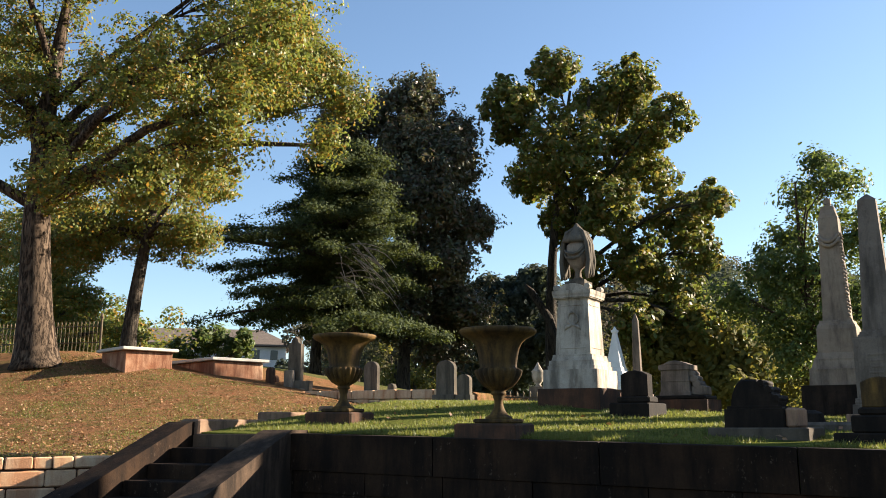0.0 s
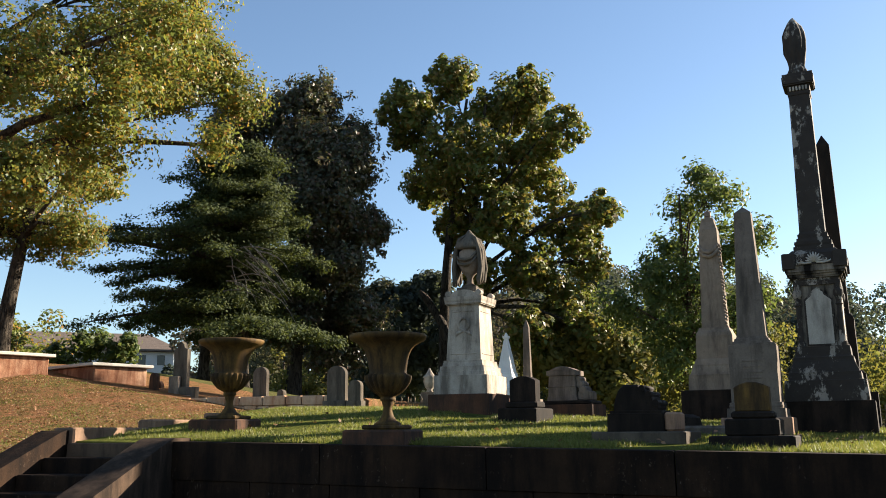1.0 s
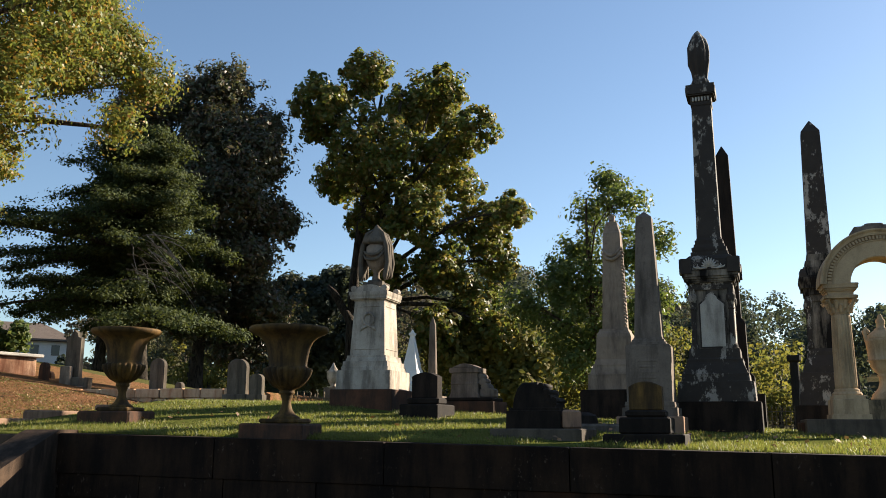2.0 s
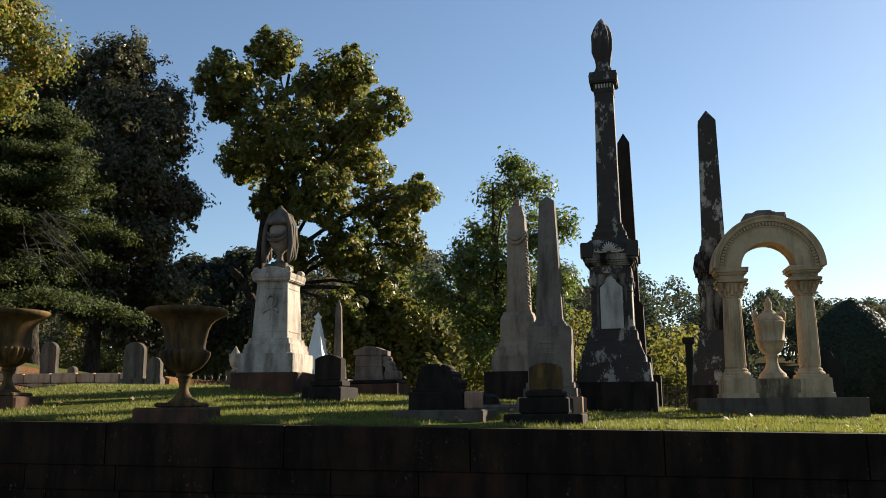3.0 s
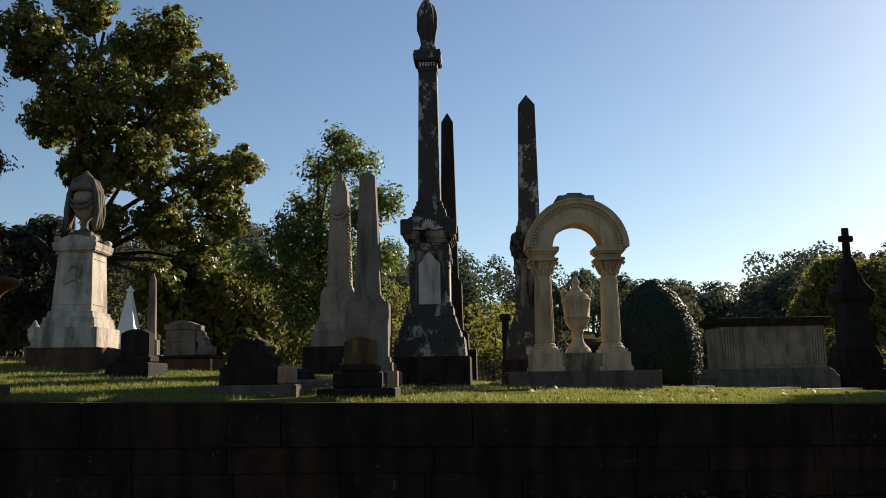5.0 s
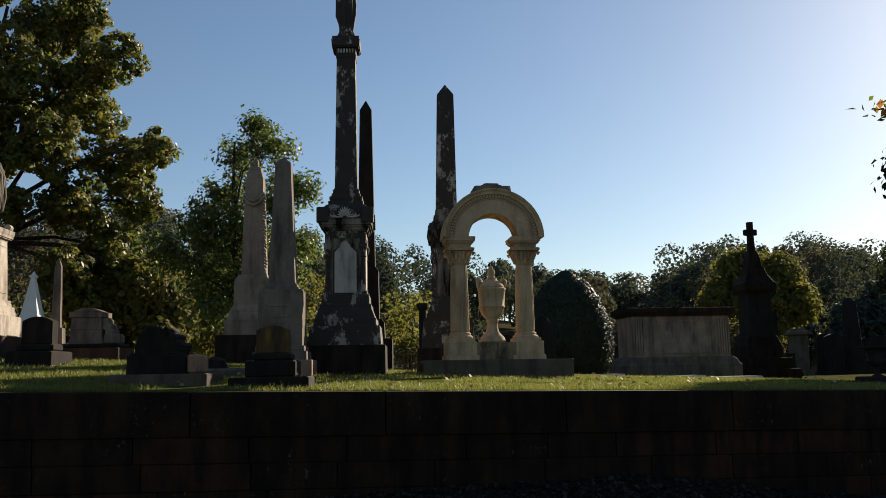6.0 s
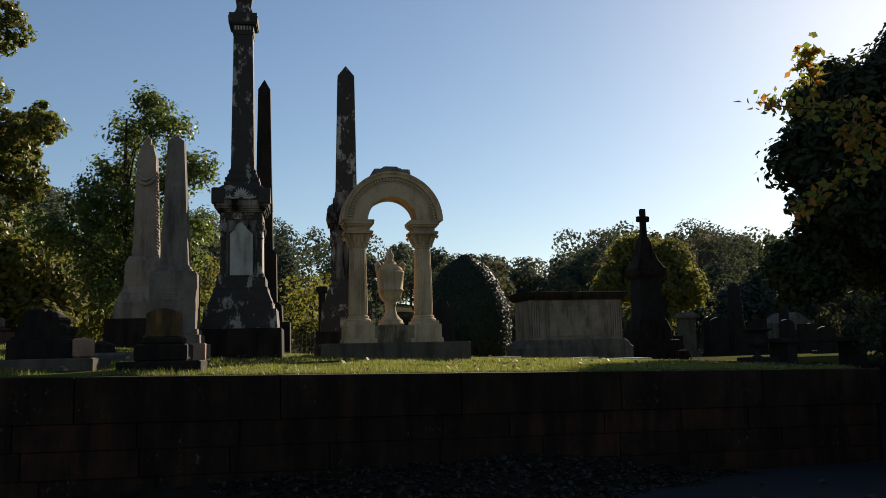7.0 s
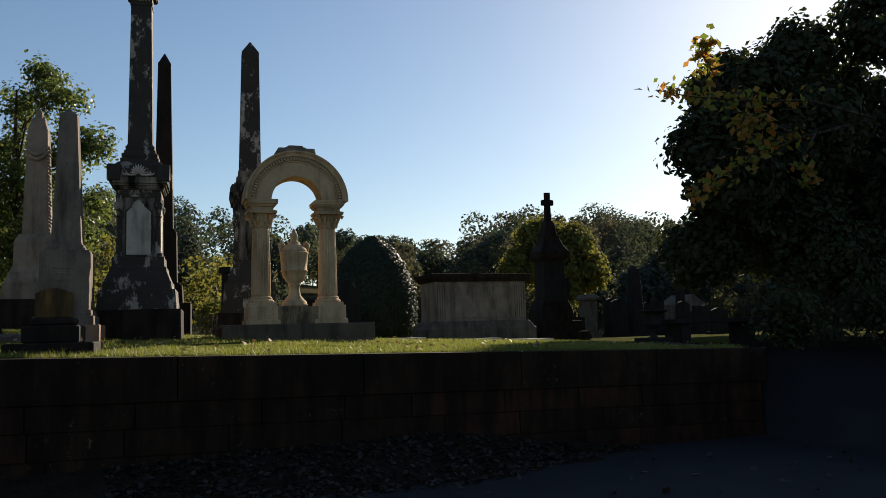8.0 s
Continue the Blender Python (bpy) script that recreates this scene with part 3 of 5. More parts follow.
g2 = thing("headstone", -2.93, 13.75, 1.63, "weathered grey pedestal stone with a carved side scroll", "gravestone", "headstones on the lawn")
part("plinth", roughen(stack([(-0.1, 0.4), (0.16, 0.4), (0.175, 0.385)], 0.9), 0.006, 5), M_RUST, g2, "rust-brown plinth")
part("base_step", slab(-0.42, 0.36, -0.3, 0.3, 0.175, 0.235, 0.015), M_GRANITE, g2)
part("die", stack([(0.235, 0.245), (0.29, 0.24), (0.3, 0.228), (0.44, 0.222), (0.45, 0.23), (0.47, 0.222), (0.62, 0.215), (0.63, 0.245), (0.69, 0.245), (0.7, 0.23)], 0.8, cx=-0.13), M_GREY, g2)
part("head_scroll", tablet(0.4, 0.07, 0.36, "low", cx=-0.13, z0=0.695), M_GREY, g2, "low curved head")
bm = bmesh.new()
for k, (xx, zz, r) in enumerate(((0.12, 0.56, 0.05), (0.15, 0.48, 0.06), (0.19, 0.4, 0.065), (0.24, 0.32, 0.075))):
    rings(bm, [[(xx + rr * math.cos(a), yy, zz + rr * math.sin(a)) for a in np.linspace(0, 2 * math.pi, 13)[:-1]] for yy, rr in ((-0.15, r * 0.6), (-0.14, r), (0.14, r), (0.15, r * 0.6))])
slab(0.1, 0.33, -0.14, 0.14, 0.235, 0.38, 0.02, bm)
part("side_scroll", roughen(bm, 0.006, 8), M_GREY, g2, "carved scroll against the die")

g3 = thing("granite_marker", -1.52, 9.95, 1.3, "dark rough-hewn scroll-topped stone on a broad slab", "gravestone", "headstones on the lawn")
part("slab_base", roughen(slab(-0.5, 0.5, -0.42, 0.42, -0.1, 0.1, 0.012), 0.005, 5), M_FOOT, g3, "tan footing slab")
bm = stack([(0.1, 0.31), (0.26, 0.305), (0.29, 0.28), (0.32, 0.26)], 0.85, 0.015, cx=-0.06)
part("body", roughen(bm, 0.006, 7), M_GRANITE, g3)
bm = bmesh.new()
out = [(-0.3, 0.315), (0.17, 0.315), (0.185, 0.36), (0.18, 0.41), (0.13, 0.42), (0.12, 0.46), (0.1, 0.5), (0.05, 0.52), (0.04, 0.56), (-0.01, 0.575), (-0.03, 0.6), (-0.18, 0.6), (-0.22, 0.57), (-0.25, 0.53), (-0.28, 0.45), (-0.3, 0.38)]
rings(bm, [[(a, yy, 0.315 + (b - 0.315) * k) for a, b in out] for yy, k in ((-0.2, 0.93), (-0.17, 1.0), (0.17, 1.0), (0.2, 0.93))])
part("hewn_head", roughen(bm, 0.008, 10), M_GRANITE, g3, "scrolled and stepped head")
bm = bmesh.new()
for xx, zz, r in ((0.16, 0.4, 0.035), (0.09, 0.49, 0.035), (0.02, 0.56, 0.032)):
    rings(bm, [[(xx + r * math.cos(a), yy, zz + r * math.sin(a)) for a in np.linspace(0, 2 * math.pi, 11)[:-1]] for yy in (-0.22, 0.22)])
part("scroll_roll", bm, M_GRANITE, g3, "carved rolls down the shoulder")
part("foot_block", slab(0.25, 0.37, -0.24, 0.24, 0.1, 0.3, 0.02), M_TAN, g3)
led = thing("ledger_stone", -0.85, 11.3, 1.36, "low grey scroll-ended ledger stone in the grass", "gravestone", "headstones on the lawn", -8)
part("slab", slab(-0.35, 0.3, -0.3, 0.3, -0.1, 0.1, 0.03), M_GREY, led)
part("end_roll", roughen(lathe([(0.0, 0.1), (0.1, 0.16), (0.2, 0.13), (0.24, 0.04)], 16, cx=-0.28), 0.01, 8), M_GRANITE, led, "dark carved end roll")

g4 = thing("headstone", -0.42, 9.45, 1.29, "mossy round-topped headstone on dark stepped blocks", "gravestone", "headstones on the lawn")
part("slab_base", roughen(slab(-0.4, 0.4, -0.33, 0.35, -0.1, 0.06), 0.004, 5), M_GRANITE, g4, "footing slab")
part("base_step", slab(-0.255, 0.255, -0.23, 0.23, 0.06, 0.225, 0.015), M_GRANITE, g4)
part("base_step", slab(-0.2, 0.2, -0.16, 0.16, 0.225, 0.3, 0.02), M_GRANITE, g4)
part("tablet", tablet(0.335, 0.29, 0.16, "low", z0=0.3, steps=14), M_URN, g4, "moss-stained tablet")


def obelisk(name, x, y, z, label, base, die, shaft, tip, mats, ratio=1.0):
    o = thing(name, x, y, z, label, "obelisk", "obelisks")
    for nm, prof, m in base:
        part(nm, stack(prof, ratio), m, o)
    part("die", stack(die, ratio, 0.006), mats[0], o)
    part("shaft", stack(shaft + tip, ratio, 0.006), mats[1], o, "tapering shaft with a pyramid tip")
    return o


obw = obelisk("obelisk", -0.3, 11.56, 1.36, "plain weathered grey obelisk on a stepped pedestal",
              [("plinth", [(-0.1, 0.4), (0.18, 0.4), (0.19, 0.39)], M_TAN), ("base_moulding", [(0.19, 0.335), (0.28, 0.33), (0.3, 0.3), (0.325, 0.305), (0.345, 0.3), (0.37, 0.28)], M_GREY)],
              [(0.37, 0.277), (1.055, 0.274), (1.065, 0.262), (1.085, 0.225), (1.1, 0.222), (1.115, 0.205), (1.135, 0.2), (1.15, 0.182), (1.17, 0.178)],
              [(1.17, 0.17), (2.76, 0.1)], [(2.845, 0.008)], (M_GREY, M_GREY))
for k in range(5):
    part("inscription_line", slab(-0.12 + 0.012 * (k % 3), 0.11 - 0.018 * (k % 2), -0.2815, -0.272, 0.86 - 0.07 * k, 0.885 - 0.07 * k, 0.003), M_GREY, obw)

carv = obelisk("carved_obelisk", -0.76, 16.7, 1.68, "pale marble shaft carved with garlands on a high base",
               [("plinth", [(-0.2, 0.6), (0.39, 0.59), (0.41, 0.575)], M_DARKBASE), ("base_block", [(0.41, 0.475), (0.65, 0.46), (0.69, 0.44), (0.74, 0.42), (0.83, 0.39), (0.87, 0.37), (0.97, 0.335)], M_CARV)],
               [(0.97, 0.325), (1.38, 0.315), (1.44, 0.3), (1.49, 0.27), (1.53, 0.26)],
               [(1.53, 0.215), (3.38, 0.16)], [(3.39, 0.15), (3.44, 0.14), (3.52, 0.115), (3.57, 0.1), (3.6, 0.05), (3.64, 0.03), (3.68, 0.055), (3.73, 0.03), (3.76, 0.008)], (M_CARV, M_CARV))
bm = bmesh.new()
for k, zz in enumerate((2.92, 2.84)):
    w = 0.178
    tube(bm, [Vector((-w, -w - 0.005, zz + 0.14)), Vector((-w * 0.5, -w - 0.025, zz + 0.03)), Vector((0, -w - 0.03, zz)), Vector((w * 0.5, -w - 0.025, zz + 0.04)), Vector((w, -w - 0.005, zz + 0.16))], [0.025, 0.034, 0.038, 0.034, 0.025], 7)
part("garland", roughen(bm, 0.008, 14), M_CARV, carv, "carved hanging garland", True)
for k in range(26):
    zz = 3.06 - 0.062 * k
    w = 0.17 + 0.0018 * k
    bm = bmesh.new()
    tube(bm, [Vector((w + 0.01 * math.sin(k * 2.1), -w - 0.01, zz)), Vector((w + 0.04 + 0.015 * math.sin(k * 1.3), -w + 0.02 * math.cos(k), zz - 0.05))], [0.034 * (1 - 0.014 * k), 0.016], 6)
    part("garland_leaf", bm, M_CARV, carv, "", True)

# the crusted column
col = thing("column_monument", 0.62, 12.72, 1.4, "black-crusted marble column carrying a draped finial on a panelled pedestal", "monument")
part("plinth", roughen(stack([(-0.15, 0.565), (0.33, 0.56), (0.36, 0.54)], 1.0, 0.02), 0.006, 5), M_DARKBASE, col, "blackened stone plinth")
part("sub_base", stack([(0.36, 0.5), (0.42, 0.5), (0.6, 0.485), (0.625, 0.46)], 1.0, 0.015), M_CRUST, col)
part("base_moulding", stack([(0.625, 0.44), (0.69, 0.432), (0.73, 0.42), (0.8, 0.395), (0.86, 0.37), (0.89, 0.362), (0.93, 0.345), (0.95, 0.335), (1.05, 0.33), (1.07, 0.315)], 1.0, 0.006), M_CRUST, col)
part("die", stack([(1.07, 0.268), (1.92, 0.262)], 1.0, 0.006), M_STREAK, col, "streaked pale die under flaking black crust")
for nx_, ny_ in ((0, -1), (1, 0), (-1, 0)):
    pts = [(-0.155, 1.1), (0.155, 1.1), (0.155, 1.68), (0.11, 1.72), (0.075, 1.75), (0.06, 1.79), (0.0, 1.83), (-0.06, 1.79), (-0.075, 1.75), (-0.11, 1.72), (-0.155, 1.68)]
    for name_, grow, d0, d1, m_ in (("panel_rim", 1.14, 0.25, 0.276, M_CRUST), ("panel", 1.0, 0.262, 0.283, M_PANEL)):
        bm = bmesh.new()
        rings(bm, [[((a * grow, -d, 1.45 + (b - 1.45) * (1 + (grow - 1) * 0.45)) if ny_ else (nx_ * d, a * grow, 1.45 + (b - 1.45) * (1 + (grow - 1) * 0.45))) for a, b in pts] for d in (d0, d1)])
        part(name_, bm, m_, col, "pale pointed panel" if name_ == "panel" else "")
for sx in (-1, 1):
    for sy in (-1, 1):
        part("pilaster", lathe([(1.07, 0.06), (1.12, 0.06), (1.13, 0.045), (1.16, 0.04), (1.6, 0.034), (1.62, 0.05), (1.64, 0.036), (1.7, 0.042), (1.74, 0.062), (1.8, 0.064), (1.83, 0.045), (1.92, 0.045)], 14, cx=sx * 0.25, cy=sy * 0.25), M_CRUST, col)
part("frieze", stack([(1.885, 0.287), (1.93, 0.29), (1.95, 0.275), (1.98, 0.285)], 1.0, 0.006), M_CRUST, col)
part("pedestal_cap", stack([(1.98, 0.29), (2.0, 0.31), (2.03, 0.325), (2.06, 0.35), (2.1, 0.372), (2.14, 0.375), (2.15, 0.36)], 1.0, 0.006), M_STREAK, col, "pale streaked cap moulding")
part("cornice_block", stack([(2.15, 0.37), (2.25, 0.365), (2.27, 0.345), (2.31, 0.33), (2.37, 0.27)], 1.0, 0.006), M_CRUST, col)
for sx in (-1, 1):
    for sy in (-1, 1):
        part("acroterion", roughen(stack([(2.1, 0.07), (2.14, 0.085), (2.27, 0.085), (2.31, 0.07), (2.32, 0.04)], cx=sx * 0.318, cy=sy * 0.318), 0.006, 9), M_CRUST, col)
for yy0, yy1 in ((-0.388, -0.34), (0.34, 0.388)):
    bm = bmesh.new()
    tri = [(-0.25, 2.15), (0.25, 2.15), (0.2, 2.2), (0.08, 2.29), (0.0, 2.345), (-0.08, 2.29), (-0.2, 2.2)]
    rings(bm, [[(a, yy, b) for a, b in tri] for yy in (yy0, yy1)])
    part("gable", bm, M_CRUST, col)
bm = bmesh.new()
for k in range(9):
    a = math.radians(-80 + 20 * k)
    tube(bm, [Vector((0.02 * math.sin(a), -0.388, 2.18)), Vector((0.075 * math.sin(a), -0.398, 2.18 + 0.085 * math.cos(a))), Vector((0.105 * math.sin(a), -0.392, 2.18 + 0.135 * math.cos(a)))], [0.005, 0.015, 0.006], 6)
for s_ in (-1, 1):
    tube(bm, [Vector((s_ * 0.03, -0.392, 2.17)), Vector((s_ * 0.12, -0.396, 2.165)), Vector((s_ * 0.19, -0.392, 2.18)), Vector((s_ * 0.21, -0.39, 2.2))], [0.01, 0.014, 0.012, 0.005], 6)
    tube(bm, [Vector((s_ * 0.11, -0.392, 2.17)), Vector((s_ * 0.16, -0.394, 2.2)), Vector((s_ * 0.15, -0.39, 2.225))], [0.006, 0.012, 0.005], 6)
part("palmette", bm, M_PANEL, col, "carved palmette", True)
part("shaft_base", stack([(2.37, 0.25), (2.41, 0.25), (2.43, 0.225), (2.46, 0.235), (2.5, 0.21), (2.53, 0.205), (2.55, 0.185), (2.59, 0.19), (2.61, 0.175), (2.64, 0.165)], 1.0, 0.02), M_CRUST, col)
part("shaft", stack([(2.63, 0.162), (4.62, 0.136)], 1.0, 0.006), M_CRUST, col, "black square shaft with flaked pale patches")
part("capital", stack([(4.62, 0.146), (4.65, 0.152), (4.67, 0.142), (4.76, 0.15), (4.78, 0.19), (4.8, 0.205), (4.88, 0.21), (4.89, 0.2), (4.92, 0.2), (4.93, 0.14), (4.96, 0.135)], 1.0, 0.006), M_CRUST, col)
bm = bmesh.new()
for k in range(6):
    slab(-0.12 + 0.042 * k, -0.095 + 0.042 * k, -0.165, -0.13, 4.68, 4.745, 0.004, bm)
part("leaf_band", bm, M_PANEL, col)
part("finial", roughen(lathe([(4.95, 0.135), (5.0, 0.13), (5.06, 0.1), (5.11, 0.1), (5.2, 0.118), (5.32, 0.142), (5.46, 0.152), (5.58, 0.15), (5.68, 0.115), (5.76, 0.07), (5.82, 0.03), (5.85, 0.008)], 48, 9, 0.2, (5.0, 5.72)), 0.016, 6), M_CRUST, col, "draped urn finial", True)

# the arch
arch = thing("memorial_arch", 2.85, 12.98, 1.25, "cream marble arch on fluted columns sheltering an urn", "monument")
part("slab_base", roughen(slab(-1.1, 1.12, -0.42, 0.42, -0.15, 0.28, 0.012), 0.005, 4), M_FOOT, arch, "grey footing slab")
part("end_block", slab(-1.14, -1.02, -0.2, 0.35, -0.15, 0.24, 0.01), M_RUST, arch, "rust-brown block against the footing")
part("pedestal", slab(-0.3, 0.3, -0.27, 0.27, 0.28, 0.54, 0.006), M_STREAKCREAM, arch, "soot-stained middle block")
AX = (-0.51, 0.49)
for ax in AX:
    part("pedestal_block", stack([(0.28, 0.248), (0.33, 0.245), (0.35, 0.225), (0.54, 0.222), (0.552, 0.212)], 1.2, 0.006, cx=ax), M_CREAM, arch)
    c = part("column", lathe([(0.69, 0.142), (0.74, 0.136), (1.2, 0.13), (1.68, 0.116), (1.72, 0.113)], 96, 20, 0.15, (0.72, 1.69), cx=ax), M_CREAM, arch, "fluted column", True)
    bm = stack([(0.552, 0.2), (0.595, 0.2), (0.602, 0.192)], 1.0, 0.006, cx=ax)
    lathe([(0.6, 0.19), (0.625, 0.195), (0.645, 0.18), (0.655, 0.162), (0.67, 0.165), (0.685, 0.16), (0.695, 0.145)], 32, cx=ax, bm=bm)
    part("column_base", bm, M_CREAM, c)
    bm = lathe([(1.715, 0.125), (1.73, 0.13), (1.74, 0.12), (1.82, 0.13), (1.9, 0.16), (1.925, 0.175)], 24, cx=ax)
    for tier, (zb, rb, hh, n_) in enumerate(((1.74, 0.125, 0.1, 8), (1.79, 0.13, 0.12, 8))):
        for k in range(n_):
            a = 2 * math.pi * (k + 0.5 * tier) / n_
            o = Vector((math.cos(a), math.sin(a), 0))
            p = Vector((ax, 0, zb)) + o * rb
            tube(bm, [p, p + o * 0.012 + Vector((0, 0, hh * 0.6)), p + o * 0.045 + Vector((0, 0, hh)), p + o * 0.06 + Vector((0, 0, hh * 0.78))], [0.034, 0.034, 0.024, 0.01], 6)
    for sx in (-1, 1):
        for sy in (-1, 1):
            q = Vector((ax + sx * 0.17, sy * 0.17, 1.885))
            tube(bm, [q + Vector((-sx * 0.04, -sy * 0.04, -0.09)), q + Vector((0, 0, 0.03)), q + Vector((sx * 0.03, sy * 0.03, 0.0)), q + Vector((sx * 0.015, sy * 0.015, -0.03))], [0.02, 0.026, 0.026, 0.014], 7)
    stack([(1.92, 0.19), (1.935, 0.215), (1.96, 0.22), (1.968, 0.205)], 1, 0.02, cx=ax, bm=bm)
    part("capital", bm, M_CREAM, c, "leaf-carved capital with corner scrolls")
    part("impost", stack([(1.968, 0.165), (2.02, 0.17), (2.035, 0.19), (2.06, 0.205), (2.09, 0.225), (2.12, 0.232), (2.13, 0.222)], 1.05, 0.006, cx=ax), M_CREAM, arch)
bm = bmesh.new()
ri, ro, zc, ac = 0.372, 0.765, 2.115, 0.0
sec = [(ri, -0.2), (ri + 0.012, -0.212), (ro - 0.17, -0.212), (ro - 0.165, -0.225), (ro - 0.15, -0.225), (ro - 0.15, -0.215), (ro - 0.085, -0.215), (ro - 0.085, -0.25), (ro - 0.05, -0.262), (ro - 0.02, -0.29), (ro, -0.29), (ro, 0.29), (ro - 0.05, 0.262), (ro - 0.1, 0.2), (ri, 0.2)]
ring = None
for k in range(57):
    a0 = math.pi * k / 56
    nxt = [bm.verts.new((ac + r * math.cos(a0), yy, zc + (r * 0.975) * math.sin(a0))) for r, yy in sec]
    if ring is None:
        bm.faces.new(nxt)
    else:
        for i in range(len(sec)):
            bm.faces.new((ring[i], ring[(i + 1) % len(sec)], nxt[(i + 1) % len(sec)], nxt[i]))
    ring = nxt
bm.faces.new(ring[::-1])
av = part("arch_ring", bm, M_CREAM, arch, "moulded round arch")
dentil = mesh_of(slab(-0.015, 0.015, -0.246, -0.21, -0.026, 0.026, 0.003), "dentil")
dentil.materials.append(M_CREAM)
for k in range(45):
    a = math.pi * (k + 0.5) / 45
    o = new("dentil", dentil)
    o.parent = av
    o.matrix_basis = pose(ac + (ro - 0.118) * math.cos(a), 0, zc + (ro - 0.118) * 0.975 * math.sin(a), 0, -math.degrees(a - math.pi / 2), 0)
bm = stack([(2.82, 0.22), (2.85, 0.28), (2.895, 0.275), (2.905, 0.255)], 0.95, 0.03, cx=ac)
stack([(2.9, 0.16), (2.935, 0.155), (2.945, 0.125), (2.97, 0.115), (2.975, 0.1)], 1.0, 0.02, cx=ac, bm=bm)
part("crest", roughen(bm, 0.006, 9), M_GREY, arch, "weathered crest block")
bm = bmesh.new()
for k in range(9):
    slab(-0.26 + 0.06 * k, -0.215 + 0.06 * k, -0.276, -0.265, 0.41, 0.46, 0.002, bm)
part("inscription", bm, M_STREAKCREAM, arch)
au = thing("marble_urn", 2.83, 12.95, 1.79, "lidded cream marble urn standing under the arch", "urn")
part("vase", lathe([(0, 0.2), (0.03, 0.2), (0.04, 0.185), (0.075, 0.18), (0.1, 0.15), (0.16, 0.1), (0.24, 0.078), (0.3, 0.078), (0.315, 0.095), (0.335, 0.095), (0.345, 0.085), (0.38, 0.125), (0.45, 0.165), (0.52, 0.187), (0.525, 0.2), (0.545, 0.2), (0.55, 0.188), (0.66, 0.198), (0.78, 0.208), (0.79, 0.216), (0.81, 0.216), (0.82, 0.205)], 72, 24, 0.08, (0.36, 0.5)), M_CREAM, au, "", True)
lid = part("lid", lathe([(0.82, 0.195), (0.845, 0.19), (0.87, 0.18), (0.9, 0.15), (0.94, 0.1), (0.95, 0.085), (0.965, 0.085), (0.98, 0.055), (1.02, 0.05), (1.06, 0.06), (1.09, 0.055), (1.11, 0.035), (1.14, 0.03), (1.17, 0.008)], 32), M_CREAM, au, "domed lid with a knob", True)
for s in (-1, 1):
    bm = bmesh.new()
    tube(bm, [Vector((s * 0.195, 0, 0.79)), Vector((s * 0.205, 0, 0.86)), Vector((s * 0.215, 0, 0.93)), Vector((s * 0.19, 0, 0.96)), Vector((s * 0.165, 0, 0.93)), Vector((s * 0.18, 0, 0.9))], [0.022, 0.026, 0.03, 0.03, 0.026, 0.016], 8)
    part("handle", bm, M_CREAM, au, "", True)

tall = obelisk("tall_obelisk", 2.85, 16.5, 1.5, "tall black-crusted marble obelisk on a carved pedestal",
               [("plinth", [(-0.2, 0.58), (0.28, 0.57), (0.3, 0.55)], M_DARKBASE), ("sub_base", [(0.3, 0.49), (0.45, 0.485), (0.75, 0.46), (0.84, 0.45), (0.86, 0.42)], M_CRUST), ("base_moulding", [(0.86, 0.4), (0.98, 0.38), (1.08, 0.34), (1.16, 0.305), (1.22, 0.3), (1.28, 0.275)], M_CRUST)],
               [(1.28, 0.265), (2.1, 0.258), (2.14, 0.275), (2.22, 0.28), (2.25, 0.3), (2.33, 0.31), (2.38, 0.345), (2.44, 0.36), (2.5, 0.375), (2.53, 0.36), (2.56, 0.31), (2.68, 0.29), (2.72, 0.26), (2.8, 0.25), (2.84, 0.225), (2.96, 0.215)],
               [(2.96, 0.2), (5.27, 0.16)], [(5.51, 0.008)], (M_STREAK, M_CRUST))
for sx in (-1, 1):
    for sy in (-1, 1):
        part("acroterion", roughen(stack([(2.42, 0.05), (2.5, 0.07), (2.6, 0.065), (2.68, 0.03)], cx=sx * 0.3, cy=sy * 0.3), 0.01, 9), M_CRUST, tall)
        part("pilaster", roughen(lathe([(1.28, 0.06), (1.36, 0.055), (1.4, 0.035), (1.95, 0.035), (2.0, 0.06), (2.1, 0.07), (2.2, 0.045)], 10, cx=sx * 0.245, cy=sy * 0.245), 0.006, 8), M_CRUST, tall)
obelisk("rear_obelisk", 1.39, 17.2, 1.5, "slender dark grey obelisk behind the column",
        [("plinth", [(-0.2, 0.5), (0.5, 0.5), (0.52, 0.48)], M_GRANITE), ("base_block", [(0.52, 0.36), (0.85, 0.34), (0.9, 0.3)], M_GRANITE)],
        [(0.9, 0.25), (1.72, 0.235), (1.8, 0.24), (1.86, 0.23), (1.92, 0.19)], [(1.92, 0.172), (5.12, 0.118)], [(5.34, 0.008)], (M_GRANITE, M_GRANITE))

tomb = thing("chest_tomb", 9.5, 20.7, 1.12, "large pale chest tomb with fluted pilasters and lettered panel", "tomb")
part("base", stack([(-0.3, 1.46), (0.3, 1.46), (0.36, 1.4), (0.44, 1.36), (0.5, 1.28)], 0.5), M_HEAD, tomb)
part("chest", stack([(0.5, 1.24), (1.5, 1.24)], 0.48), M_CARV, tomb)
for sx in (-1, 1):
    bm = bmesh.new()
    for k in range(5):
        slab(sx * 1.08 - 0.15 + 0.062 * k, sx * 1.08 - 0.15 + 0.045 + 0.062 * k, -0.63, -0.59, 0.56, 1.42, 0.006, bm)
    part("pilaster", bm, M_CARV, tomb, "fluted pilaster")
bm = slab(-0.8, 0.8, -0.615, -0.59, 0.58, 0.62, 0.004)
